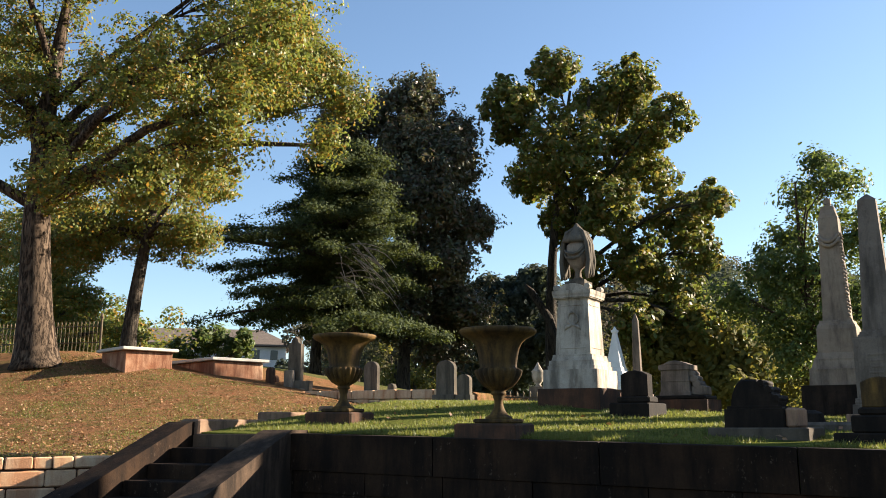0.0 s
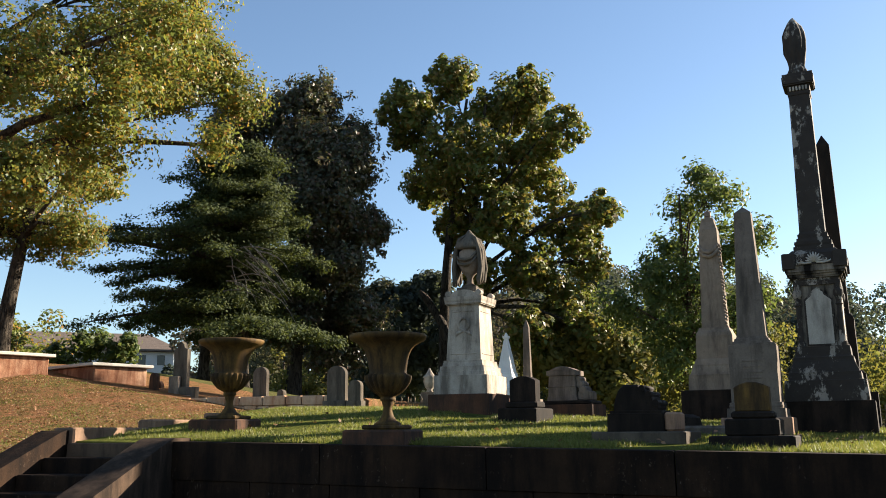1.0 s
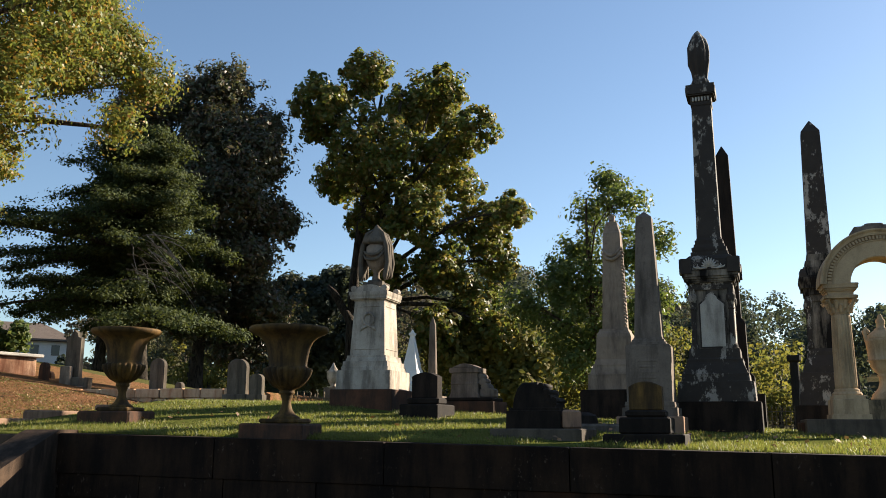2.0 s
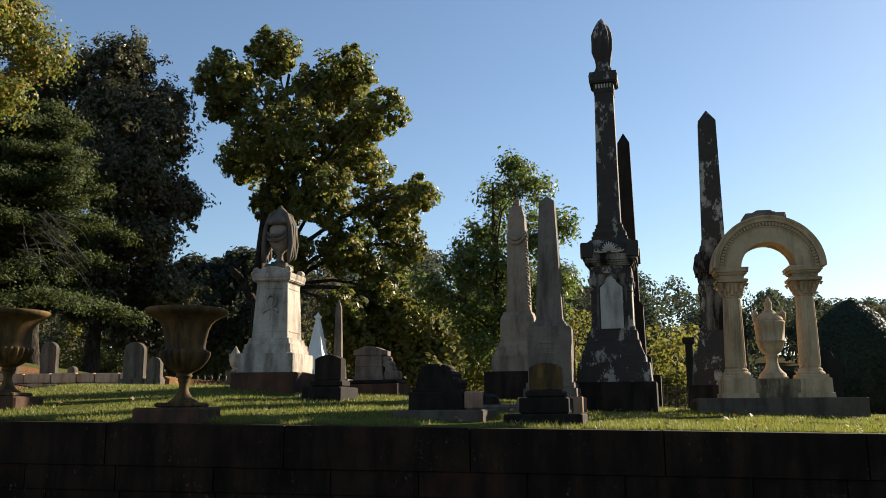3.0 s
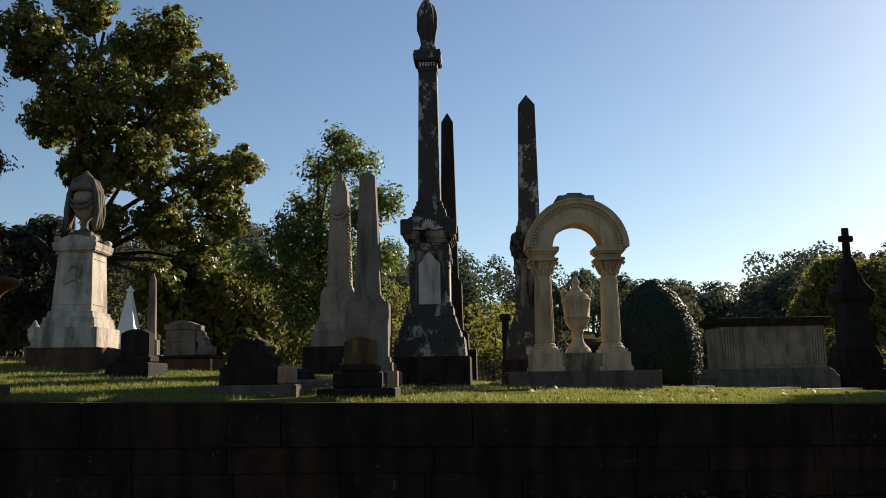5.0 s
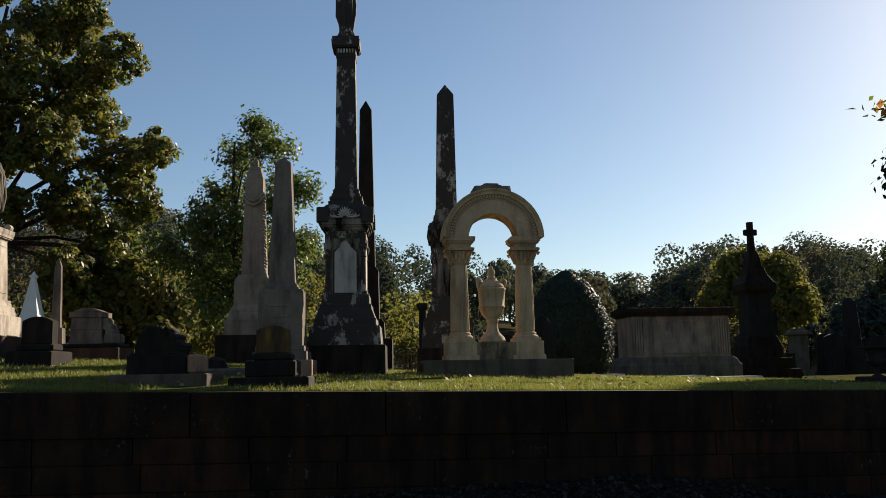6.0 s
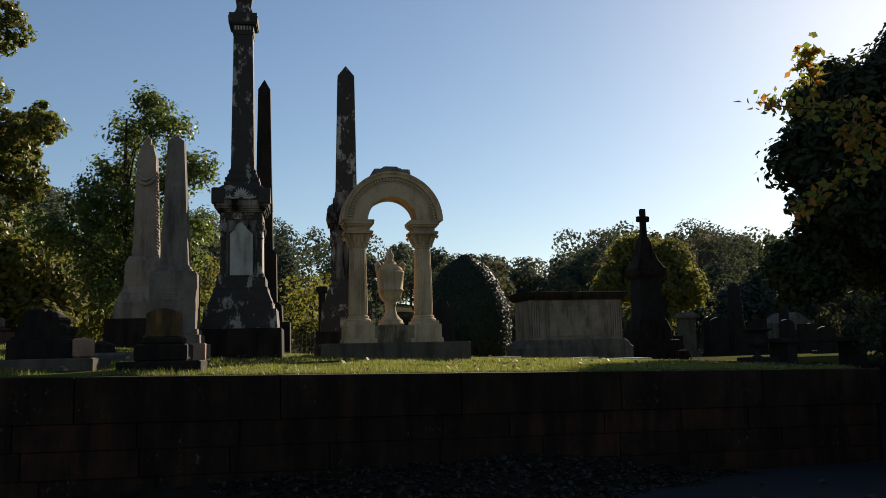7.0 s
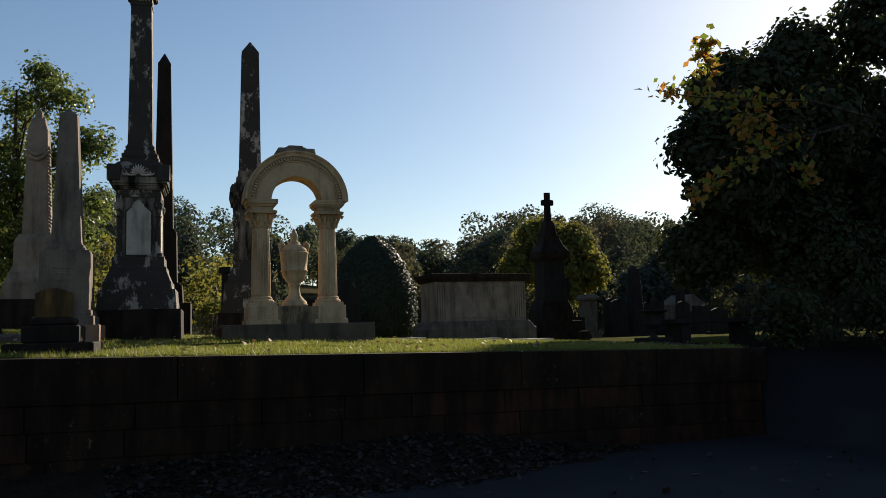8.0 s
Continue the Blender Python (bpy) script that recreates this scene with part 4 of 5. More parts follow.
for a, b_, c_, d_ in ((-0.8, 0.8, 1.36, 1.4), (-0.8, -0.76, 0.62, 1.36), (0.76, 0.8, 0.62, 1.36)):
    slab(a, b_, -0.615, -0.59, c_, d_, 0.004, bm)
part("panel_frame", bm, M_CARV, tomb)
bm = bmesh.new()
for k in range(13):
    slab(-0.62 + 0.095 * k, -0.62 + 0.095 * k + 0.06, -0.607, -0.592, 0.95, 1.07, 0.003, bm)
part("lettering", bm, M_CARV, tomb, "row of raised letter bars")
part("top_slab", stack([(1.5, 1.27), (1.55, 1.3), (1.6, 1.36), (1.68, 1.38), (1.7, 1.36)], 0.52), M_DARKBASE, tomb, "dark overhanging top slab")

cross = thing("cross_monument", 13.8, 24.0, 0.95, "tall dark stone cross on a gabled pedestal", "monument")
part("base_step", stack([(-0.3, 0.88), (0.3, 0.88), (0.33, 0.85)]), M_DARKBASE, cross)
part("base_step", stack([(0.33, 0.72), (0.62, 0.72), (0.65, 0.68)]), M_DARKBASE, cross)
part("base_block", stack([(0.65, 0.55), (1.0, 0.52), (1.25, 0.44), (1.3, 0.41)]), M_DARKBASE, cross)
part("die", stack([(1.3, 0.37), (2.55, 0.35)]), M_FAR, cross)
part("gabled_cap", stack([(2.55, 0.38), (2.66, 0.47), (2.85, 0.48), (2.92, 0.42), (3.1, 0.32), (3.3, 0.26), (3.34, 0.22), (3.7, 0.17), (3.85, 0.12)]), M_DARKBASE, cross, "swelling gabled cap")
bm = stack([(3.85, 0.1), (4.4, 0.085), (4.75, 0.085)], 0.8)
slab(-0.2, 0.2, -0.07, 0.07, 4.34, 4.52, 0.02, bm)
part("cross", bm, M_DARKBASE, cross)

flat = thing("flat_marker", 8.25, 17.85, 0, "flat pale grave slab lying in the grass", "gravestone", "flat grave slabs")
part("slab", slab(-0.42, 0.42, -0.35, 0.35, -0.15, 0.07), M_SLAB, flat)
flat.location.z = lawn_z(8.25, 17.5) + 0.0
copy_thing(flat, pose(9.58, 17.85, lawn_z(9.58, 17.5)))
f3 = thing("grave_border", 5.6, 17.0, lawn_z(5.6, 17.0), "low flat stone border in the turf", "grave border")
part("slab", slab(-0.9, 0.9, -0.3, 0.3, -0.1, 0.04), M_SLAB, f3)


def spire(name, x, y, z, label, prof, m, ratio=1.0):
    s = thing(name, x, y, z, label, "obelisk", "small spires behind the monument")
    part("pedestal", stack(prof[0], ratio), m, s)
    part("spire", stack(prof[1], ratio, 0.01), m, s)
    return s


spire("marble_spire", -6.95, 26.0, 2.0, "bright white marble spire on a pedestal", ([(-0.2, 0.5), (0.7, 0.45), (0.75, 0.36), (1.0, 0.32)], [(1.0, 0.27), (1.1, 0.25), (1.13, 0.23), (2.15, 0.06), (2.2, 0.09), (2.25, 0.06), (2.36, 0.01)]), M_WHITE)
spire("lichen_obelisk", -6.4, 26.4, 2.0, "thin pale obelisk spotted with lichen", ([(-0.2, 0.4), (0.3, 0.38), (0.35, 0.22), (0.8, 0.2)], [(0.8, 0.125), (2.55, 0.085), (2.78, 0.01)]), M_GREY)
su = thing("marble_urn", -6.8, 18.2, 2.0, "small pale lidded urn on a post behind the lawn", "urn")
part("post", stack([(-0.4, 0.18), (0.2, 0.16), (0.25, 0.12)]), M_GREY, su)
part("vase", lathe([(0.25, 0.09), (0.3, 0.05), (0.36, 0.1), (0.48, 0.14), (0.55, 0.13), (0.58, 0.15), (0.62, 0.1), (0.7, 0.05), (0.78, 0.01)], 20), M_MARBLE, su, "", True)

# headstones on the terrace and the bank
for x, y, w, h, top, tilt, m, lab in ((-12.3, 16.6, 0.28, 0.75, "round", 3, M_RUST, "round-topped brown headstone"), (-12.75, 17.4, 0.3, 0.62, "round", 0, M_RUST, "round-topped brown headstone"), (-11.05, 16.3, 0.16, 0.4, "flat", 6, M_HEAD, "short pale footstone, leaning"), (-9.52, 16.4, 0.4, 0.78, "round", 0, M_HEAD, "round-topped grey headstone with a sunk panel"),
                                 (-9.03, 16.4, 0.2, 0.3, "round", 0, M_HEAD, "small round-topped footstone"), (-10.3, 16.5, 0.16, 0.35, "flat", 4, M_HEAD, "short pale footstone, leaning")):
    s = thing("headstone", x, y, TERR - 0.03 if y > 16 else lawn_z(x, y), lab + " on the terrace", "gravestone", "headstones on the terrace")
    s.matrix_basis = pose(x - 0.4, y, TERR - 0.03, 0, tilt, random.uniform(-26, -14))
    part("tablet", tablet(w, h, 0.1, top, z0=-0.1), m, s)
    if w > 0.35:
        part("sunk_panel", tablet(w * 0.72, h * 0.7, 0.116, top, z0=0.02), m, s)
for x, y, w, h, top in ((-7.85, 15.7, 0.42, 0.78, "round"), (-7.42, 15.6, 0.28, 0.5, "round")):
    s = thing("headstone", x, y, lawn_z(x, y), "grey round-topped headstone on a low base at the lawn's edge", "gravestone", "headstones on the terrace")
    part("base_step", stack([(-0.1, w * 0.62), (0.13, w * 0.62), (0.14, w * 0.6)], 0.5), M_HEAD, s)
    part("tablet", tablet(w, h - 0.1, 0.12, top, z0=0.13), M_HEAD, s)
s = thing("shouldered_headstone", -12.0, 16.6, TERR - 0.03, "tall brown gothic headstone with stepped base", "gravestone")
part("base_step", slab(-0.25, 0.3, -0.2, 0.2, -0.1, 0.14), M_CARV, s)
part("base_step", slab(-0.2, 0.24, -0.15, 0.15, 0.14, 0.32), M_HEAD, s)
part("tablet", tablet(0.34, 1.0, 0.14, "point", z0=0.32), M_HEAD, s)
part("side_block", slab(-0.17, 0.06, -0.22, -0.1, 0.14, 0.55), M_CARV, s)

def box_tomb(x, y, w, d, h, turn, label):
    z = bank_z(x, y - d / 2) - 0.12
    b = thing("box_tomb", x, y, z, label, "tomb", "box tombs on the bank", turn)
    part("chest", roughen(slab(-w / 2, w / 2, -d / 2, d / 2, -0.3, h, 0.02), 0.02, 4, x), M_RENDER, b, "peeling red and buff rendered sides")
    part("top_slab", slab(-w / 2 - 0.1, w / 2 + 0.1, -d / 2 - 0.1, d / 2 + 0.1, h, h + 0.07, 0.012), M_SLAB, b, "pale overhanging top slab")
box_tomb(-15.27, 15.09, 1.24, 1.1, 0.52, -22, "brick box tomb with peeling render and a pale top slab")
box_tomb(-14.44, 16.93, 1.9, 1.3, 0.34, -22, "low box tomb with peeling render and a pale top slab")

def iron_fence(x0, y0, x1, y1, z, h, n, label):
    f = thing("iron_fence", x0, y0, z, label, "fence", turn=math.degrees(math.atan2(y1 - y0, x1 - x0)))
    L = math.hypot(x1 - x0, y1 - y0)
    for zz in (0.1, h * 0.45, h - 0.05):
        part("rail", slab(0, L, -0.012, 0.012, zz, zz + 0.025, 0.003), M_IRON, f)
    bm = bmesh.new()
    tube(bm, [Vector((0, 0, 0)), Vector((0, 0, h)), Vector((0, 0, h + 0.04)), Vector((0, 0, h + 0.1))], [0.008, 0.008, 0.02, 0.002], 5)
    picket = mesh_of(bm, "picket")
    picket.materials.append(M_IRON)
    bm = bmesh.new()
    tube(bm, [Vector((0.05 + 0.045 * math.cos(a), 0, h * 0.7 + 0.07 * math.sin(a))) for a in np.linspace(0, 2 * math.pi, 11)], [0.007] * 11, 4)
    scroll = mesh_of(bm, "scroll")
    scroll.materials.append(M_IRON)
    for i in range(n):
        for nm, me in (("picket", picket), ("scroll", scroll)):
            o = new(nm, me)
            o.parent, o.location = f, (L * i / n, 0, 0)
    part("post", lathe([(-0.2, 0.03), (h + 0.15, 0.03), (h + 0.2, 0.05), (h + 0.3, 0.01)], 10, cx=L), M_IRON, f)
iron_fence(-21.0, 16.0, -18.0, 16.6, bank_z(-18.5, 16.2) - 0.1, 0.85, 26, "rusty ornamental iron fence on the bank")
iron_fence(-7.15, 17.0, -5.2, 17.2, lawn_z(-6.5, 17.0) - 0.1, 0.26, 14, "low pale iron grave railing behind the lawn")
iron_fence(1.5, 22.0, 4.2, 22.3, 1.15, 0.7, 26, "black iron grave railing in the shade")

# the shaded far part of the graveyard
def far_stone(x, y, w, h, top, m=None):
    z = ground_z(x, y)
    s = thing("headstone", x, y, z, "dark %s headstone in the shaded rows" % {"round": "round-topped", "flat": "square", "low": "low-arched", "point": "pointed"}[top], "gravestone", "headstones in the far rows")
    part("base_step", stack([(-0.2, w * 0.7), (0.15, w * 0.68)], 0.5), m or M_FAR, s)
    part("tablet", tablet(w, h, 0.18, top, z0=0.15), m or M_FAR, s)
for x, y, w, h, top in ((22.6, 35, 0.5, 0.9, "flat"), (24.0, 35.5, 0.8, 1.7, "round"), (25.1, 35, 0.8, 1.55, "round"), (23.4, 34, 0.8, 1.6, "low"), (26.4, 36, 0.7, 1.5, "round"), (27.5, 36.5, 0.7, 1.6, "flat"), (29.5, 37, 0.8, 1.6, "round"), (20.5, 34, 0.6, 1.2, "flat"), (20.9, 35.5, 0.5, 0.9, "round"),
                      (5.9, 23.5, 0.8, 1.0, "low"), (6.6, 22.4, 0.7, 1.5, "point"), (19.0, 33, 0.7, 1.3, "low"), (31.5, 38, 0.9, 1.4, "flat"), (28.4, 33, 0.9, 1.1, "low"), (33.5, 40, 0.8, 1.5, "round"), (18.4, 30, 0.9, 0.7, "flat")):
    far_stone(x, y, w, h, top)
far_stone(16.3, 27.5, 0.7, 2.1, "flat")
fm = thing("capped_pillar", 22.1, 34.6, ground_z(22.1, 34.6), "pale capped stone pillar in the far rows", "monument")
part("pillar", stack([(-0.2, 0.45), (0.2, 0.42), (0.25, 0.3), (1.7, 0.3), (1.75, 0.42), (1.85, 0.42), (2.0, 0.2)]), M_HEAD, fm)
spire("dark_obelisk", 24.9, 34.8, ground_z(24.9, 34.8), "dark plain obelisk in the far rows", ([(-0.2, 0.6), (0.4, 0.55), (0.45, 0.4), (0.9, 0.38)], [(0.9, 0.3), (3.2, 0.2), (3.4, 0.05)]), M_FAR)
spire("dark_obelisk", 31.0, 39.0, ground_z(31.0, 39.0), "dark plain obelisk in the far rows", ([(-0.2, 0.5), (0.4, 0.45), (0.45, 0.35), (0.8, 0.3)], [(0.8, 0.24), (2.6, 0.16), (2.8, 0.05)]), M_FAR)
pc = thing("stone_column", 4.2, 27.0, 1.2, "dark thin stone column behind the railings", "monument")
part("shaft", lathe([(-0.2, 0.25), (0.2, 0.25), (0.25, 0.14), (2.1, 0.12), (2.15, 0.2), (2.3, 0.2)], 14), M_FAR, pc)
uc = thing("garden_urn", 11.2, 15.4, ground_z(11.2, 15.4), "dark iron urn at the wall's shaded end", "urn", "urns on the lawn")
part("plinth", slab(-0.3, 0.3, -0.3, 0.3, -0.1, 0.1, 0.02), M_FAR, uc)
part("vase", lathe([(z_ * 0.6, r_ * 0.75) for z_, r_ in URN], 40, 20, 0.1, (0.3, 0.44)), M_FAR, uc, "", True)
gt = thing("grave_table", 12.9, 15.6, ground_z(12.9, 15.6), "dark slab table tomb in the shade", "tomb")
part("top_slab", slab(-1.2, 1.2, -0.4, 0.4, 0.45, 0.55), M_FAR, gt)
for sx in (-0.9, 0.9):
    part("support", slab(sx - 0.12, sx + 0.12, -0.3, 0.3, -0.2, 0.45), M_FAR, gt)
mz = thing("mausoleum", 40.0, 50.0, ground_z(40.0, 50.0), "small pale gabled stone mausoleum among trees", "mausoleum")
bm = bmesh.new()
rings(bm, [[(-1.2, yy, -0.3), (1.2, yy, -0.3), (1.2, yy, 2.0), (0, yy, 2.7), (-1.2, yy, 2.0)] for yy in (-1.2, 1.2)])
part("body", bm, M_HEAD, mz)
part("door", slab(-0.35, 0.35, -1.25, -1.18, 0, 1.5), M_FAR, mz)


# ---------------------------------------------------------------- trees and shrubs
def crown_points(blobs, y, deep, count, clump, rng, flat=1.0, shell=0.35, per=30, stray=0.0):
    """Leaf places in clumps through a set of lobes (rows of x, z and radius), and the way each leaf faces."""
    b = np.array(blobs, float)
    wts = b[:, 2] ** 1.8
    k = max(1, count // per)
    pick = rng.choice(len(b), size=k, p=wts / wts.sum())
    d = rng.normal(size=(k, 3))
    d /= np.linalg.norm(d, axis=1)[:, None]
    r = rng.uniform(shell, 1.0, size=k) ** 0.6 * (1 + stray * (rng.random(k) > 0.72) * rng.random(k))
    lobe_y = np.array([math.sin(i * 2.4) for i in range(len(b))]) * deep * 0.55
    cen = np.stack([b[pick, 0], y + lobe_y[pick], b[pick, 1]], 1) + d * (b[pick, 2] * 0.97 * r)[:, None] * np.array([1, 1.15, 0.95])
    e = rng.normal(size=(k, per, 3))
    e /= np.linalg.norm(e, axis=2)[:, :, None]
    off = e * (clump * rng.uniform(0.55, 1.45, size=(k, 1, 1)) * rng.uniform(0.45, 1.1, size=(k, per, 1))) * np.array([1, 1, flat])
    face = e * 0.8 + d[:, None] * 0.45 + np.array([0, 0, 0.35])
    return cen, (cen[:, None] + off).reshape(-1, 3), face.reshape(-1, 3)


def tree(name, x, y, label, category, blobs, leaf_mat, bark, trunk_r, count, size, clump, seed, fork=0.45, deep=1.6, boughs=34, lean=0.0, group="", flat=1.0, stems=1, shell=0.35, shape=1.6, per=30, stray=0.0):
    rng = np.random.default_rng(seed)
    z = ground_z(x, y) - 0.15
    t = thing(name, x, y, z, label, category, group)
    b = np.array(blobs, float)
    top = float(b[:, 1].max() + 0.3 * b[:, 2].max() - z)
    cxm = float((b[:, 0] * b[:, 2]).sum() / b[:, 2].sum()) - x
    cen, pts, face = crown_points(blobs, y, deep, count, clump, rng, flat, shell, per, stray)
    bm = bmesh.new()
    for s in range(stems):
        ox = (s - (stems - 1) / 2) * trunk_r * 3.0
        hs = [0, 0.02, 0.05] + list(np.linspace(0.12, 0.9, 9))
        path = [Vector((ox + lean * h + (cxm * 0.55 * h * h) + 0.12 * math.sin(5 * h + s + seed), 0.1 * math.sin(4 * h + seed), h * top)) for h in hs]
        tube(bm, path, [trunk_r * (1.55, 1.25, 1.08)[i] if i < 3 else trunk_r * (1 - 0.9 * h) for i, h in enumerate(hs)], 12)
    def on_trunk(h):
        i0 = max(i for i in range(len(hs) - 1) if hs[i] <= h)
        return path[i0].lerp(path[i0 + 1], (h - hs[i0]) / (hs[i0 + 1] - hs[i0]))
    limbs = []
    for i, (bx, bz, br) in enumerate(blobs):
        e = Vector((bx - x, math.sin(i * 2.4) * deep * 0.55, bz - z))
        h = min(0.82, max(fork, (e.z / top) * 0.7))
        st = on_trunk(h)
        mid = st.lerp(e, 0.5) + Vector((rng.normal() * 0.25, rng.normal() * 0.25, 0.1 * (e - st).length))
        r0 = trunk_r * (1 - 0.9 * h) * 0.55
        run = [st, st.lerp(mid, 0.5) + Vector((0, 0, 0.05)), mid, mid.lerp(e, 0.5) + Vector((rng.normal() * 0.12, 0, rng.normal() * 0.12)), e]
        tube(bm, run, [r0, r0 * 0.8, r0 * 0.6, r0 * 0.42, r0 * 0.2], 7)
        limbs.append((run, r0))
    ends = np.array([tuple(run[-1]) for run, _ in limbs]) + np.array([x, y, z])
    for i in rng.choice(len(cen), size=min(boughs * 3, len(cen)), replace=False):
        j = int(np.argmin(((ends - cen[i]) ** 2).sum(1)))
        run, r0 = limbs[j]
        e = Vector(cen[i]) - Vector((x, y, z))
        st = run[2].lerp(run[4], rng.uniform(0.2, 1.0))
        mid = st.lerp(e, 0.5) + Vector((rng.normal() * 0.1, rng.normal() * 0.1, 0.06))
        r1 = max(0.012, r0 * 0.2)
        tube(bm, [st, mid, e], [r1, r1 * 0.6, r1 * 0.2], 5)
    part("trunk", bm, bark, t, "", True)
    part("crown", cards(pts - np.array([x, y, z]), size, rng, shape, 0.0, face), leaf_mat, t)
    return t


def conifer(name, x, y, label, height, low, reach, leaf_mat, bark, trunk_r, seed, boughs=120, wide=1.0):
    """A cedar: tiers of drooping boughs, each carrying flat sprays of foliage along its length."""
    rng = np.random.default_rng(seed)
    z = ground_z(x, y) - 0.15
    t = thing(name, x, y, z, label, "tree")
    bm = bmesh.new()
    tube(bm, [Vector((0.1 * math.sin(3 * h), 0.05 * math.cos(4 * h), h * height * 0.97)) for h in np.linspace(0, 1, 9)], [trunk_r * (1.4 if i == 0 else 1.0) * (1 - 0.95 * i / 8) for i in range(9)], 10)
    pts, face = [], []
    for k in range(boughs):
        f = (k + rng.random()) / boughs
        h = low + (height - low) * f
        a = 2.4 * k + rng.normal() * 0.3
        side = math.cos(a)
        length = (reach[0] if side < 0 else reach[1]) * abs(side) + 0.5 * (reach[0] + reach[1]) * (1 - abs(side))
        length *= (1 - f ** 1.6) ** wide * rng.uniform(0.3, 1.1) * (0.75 + 0.35 * math.sin(a * 1.7 + 5 * f + seed)) + 0.06
        d = Vector((math.cos(a), math.sin(a), 0))
        st = Vector((0, 0, h))
        rise = rng.uniform(-0.08, 0.42)
        run = [st + d * (length * q) + Vector((0.06 * length * math.sin(3 * q + k), 0, length * (rise * q - 0.2 * q * q))) for q in (0, 0.25, 0.5, 0.75, 1.0)]
        r0 = 0.02 + 0.018 * length
        tube(bm, run, [r0, r0 * 0.8, r0 * 0.6, r0 * 0.4, r0 * 0.12], 5)
        side_d = Vector((-d.y, d.x, 0))
        for q in range(int(4 + 7 * length)):
            u = rng.uniform(0.22, 1.05)
            i0 = min(3, int(u * 4))
            c = run[i0].lerp(run[i0 + 1], u * 4 - i0) + side_d * (rng.normal() * 0.22 * length * (1.1 - u) * 0.9) + Vector((0, 0, rng.normal() * 0.07))
            n = 46
            e = rng.normal(size=(n, 3)) * np.array([0.2, 0.2, 0.075])
            lift = np.array(d) * 0.12
            pts.append(np.array(c) + e + lift * rng.normal(size=(n, 1)))
            face.append(np.tile(np.array([d.x * 0.35, d.y * 0.35, 0.7]), (n, 1)) + e * 1.5)
    part("trunk", bm, bark, t, "", True)
    part("crown", cards(np.concatenate(pts), 0.066, rng, 1.9, 0.0, np.concatenate(face)), leaf_mat, t)
    return t


MAG_LOBES = [(-12.65, 18.4, 1.34), (-15.55, 18.5, 0.58), (-14.25, 16.3, 1.54), (-10.25, 17.1, 1.82), (-8.65, 17.3, 1.15), (-7.25, 15, 1.25), (-14.25, 13.8, 1.44), (-11.55, 14, 2.3), (-8.85, 13.7, 2.02), (-12.25, 11.3, 1.44), (-9.85, 11, 1.73), (-7.25, 11.2, 1.73), (-5.35, 11, 0.86), (-8.75, 8.8, 1.54), (-6.45, 9.3, 1.15), (-10.85, 8.3, 1.06), (-7.45, 7, 1.34), (-6.35, 5.7, 1.15), (-8.75, 5.7, 1.15), (-14.5, 18.1, 0.5), (-14.5, 15.2, 0.7)]

tree("broad_tree", -12.5, 39, "tall broad-leaved tree with big clustered green-bronze leaves", "tree", MAG_LOBES, L_MAG, M_BARKD, 0.34, 74000, 0.15, 0.29, 3, fork=0.3, deep=3.4, boughs=90, stems=2, per=44, stray=0.2, shell=0.15)
DARK_LOBES = [(-17.5, 16.2, 1.1), (-19.2, 15.9, 1.5), (-20.6, 14.7, 1.4), (-16.3, 14.7, 0.9), (-17.4, 13.3, 2), (-15.5, 12.5, 1.2), (-19.7, 12.4, 1.9), (-16.5, 10.8, 1.7), (-15.2, 10.2, 1), (-17.3, 8.6, 1.9), (-15.4, 8.2, 0.9), (-16.2, 6.3, 1.4), (-18.3, 6.4, 1.5), (-15.1, 6.3, 0.8), (-16.9, 4.9, 1.2)]

tree("evergreen_tree", -18.1, 34, "dense dark bronze-green evergreen magnolia", "tree", DARK_LOBES, L_DARK, M_BARKD, 0.3, 110000, 0.105, 0.26, 5, fork=0.15, deep=2.8, boughs=90, per=18, stray=0.7, shape=2.0)
conifer("cedar_tree", -17.4, 28, "dark green cedar with layered sweeping boughs", 9.2, 2.2, (7.2, 3.6), L_CEDAR, M_BARKD, 0.3, 7, 150, 0.62)
conifer("cedar_tree", -19.9, 29.5, "dark green cedar with layered sweeping boughs", 8.4, 2.4, (4.4, 3.4), L_CEDAR, M_BARKD, 0.24, 8, 90, 0.6)
OAKL_LOBES = [(-18.3, 10.9, 1.4), (-15.6, 9.6, 1.3), (-13.3, 8.4, 1.2), (-14.5, 7.5, 1.1), (-12.5, 7.3, 1), (-11.5, 7.8, 0.8), (-10.6, 7.4, 0.5), (-13.2, 6.4, 0.8), (-16.7, 8.2, 1.1), (-17.2, 6.9, 0.7), (-15.3, 6.4, 0.9), (-12.3, 9.8, 1.2), (-10.6, 9.3, 0.9), (-18.1, 9.1, 1.2), (-14, 10.2, 1.3), (-16.8, 12.7, 2.2), (-12.5, 11.5, 1.7), (-22.1, 11.1, 2.4), (-20.7, 7.7, 1.4)]

tree("oak_tree", -17.25, 14, "big oak with furrowed trunk and yellowing leaves on the bank", "tree", OAKL_LOBES, L_OAK, M_BARK, 0.42, 105000, 0.06, 0.34, 9, fork=0.35, deep=2.6, boughs=90, lean=-0.7, flat=0.5, shell=0.1, per=62, stray=0.55)
OAK2_LOBES = [(-14.6, 12.1, 1), (-14, 11.3, 0.8), (-15.4, 11.1, 1), (-15.9, 12.7, 1.2), (-16.9, 12, 1), (-22.9, 7.6, 1.2), (-20.4, 7.4, 0.9), (-24.4, 7.1, 1), (-19.3, 7.6, 0.8), (-21.7, 8.2, 1.4), (-17.8, 8.7, 0.9), (-25.6, 8.2, 1), (-15, 13.3, 0.8)]

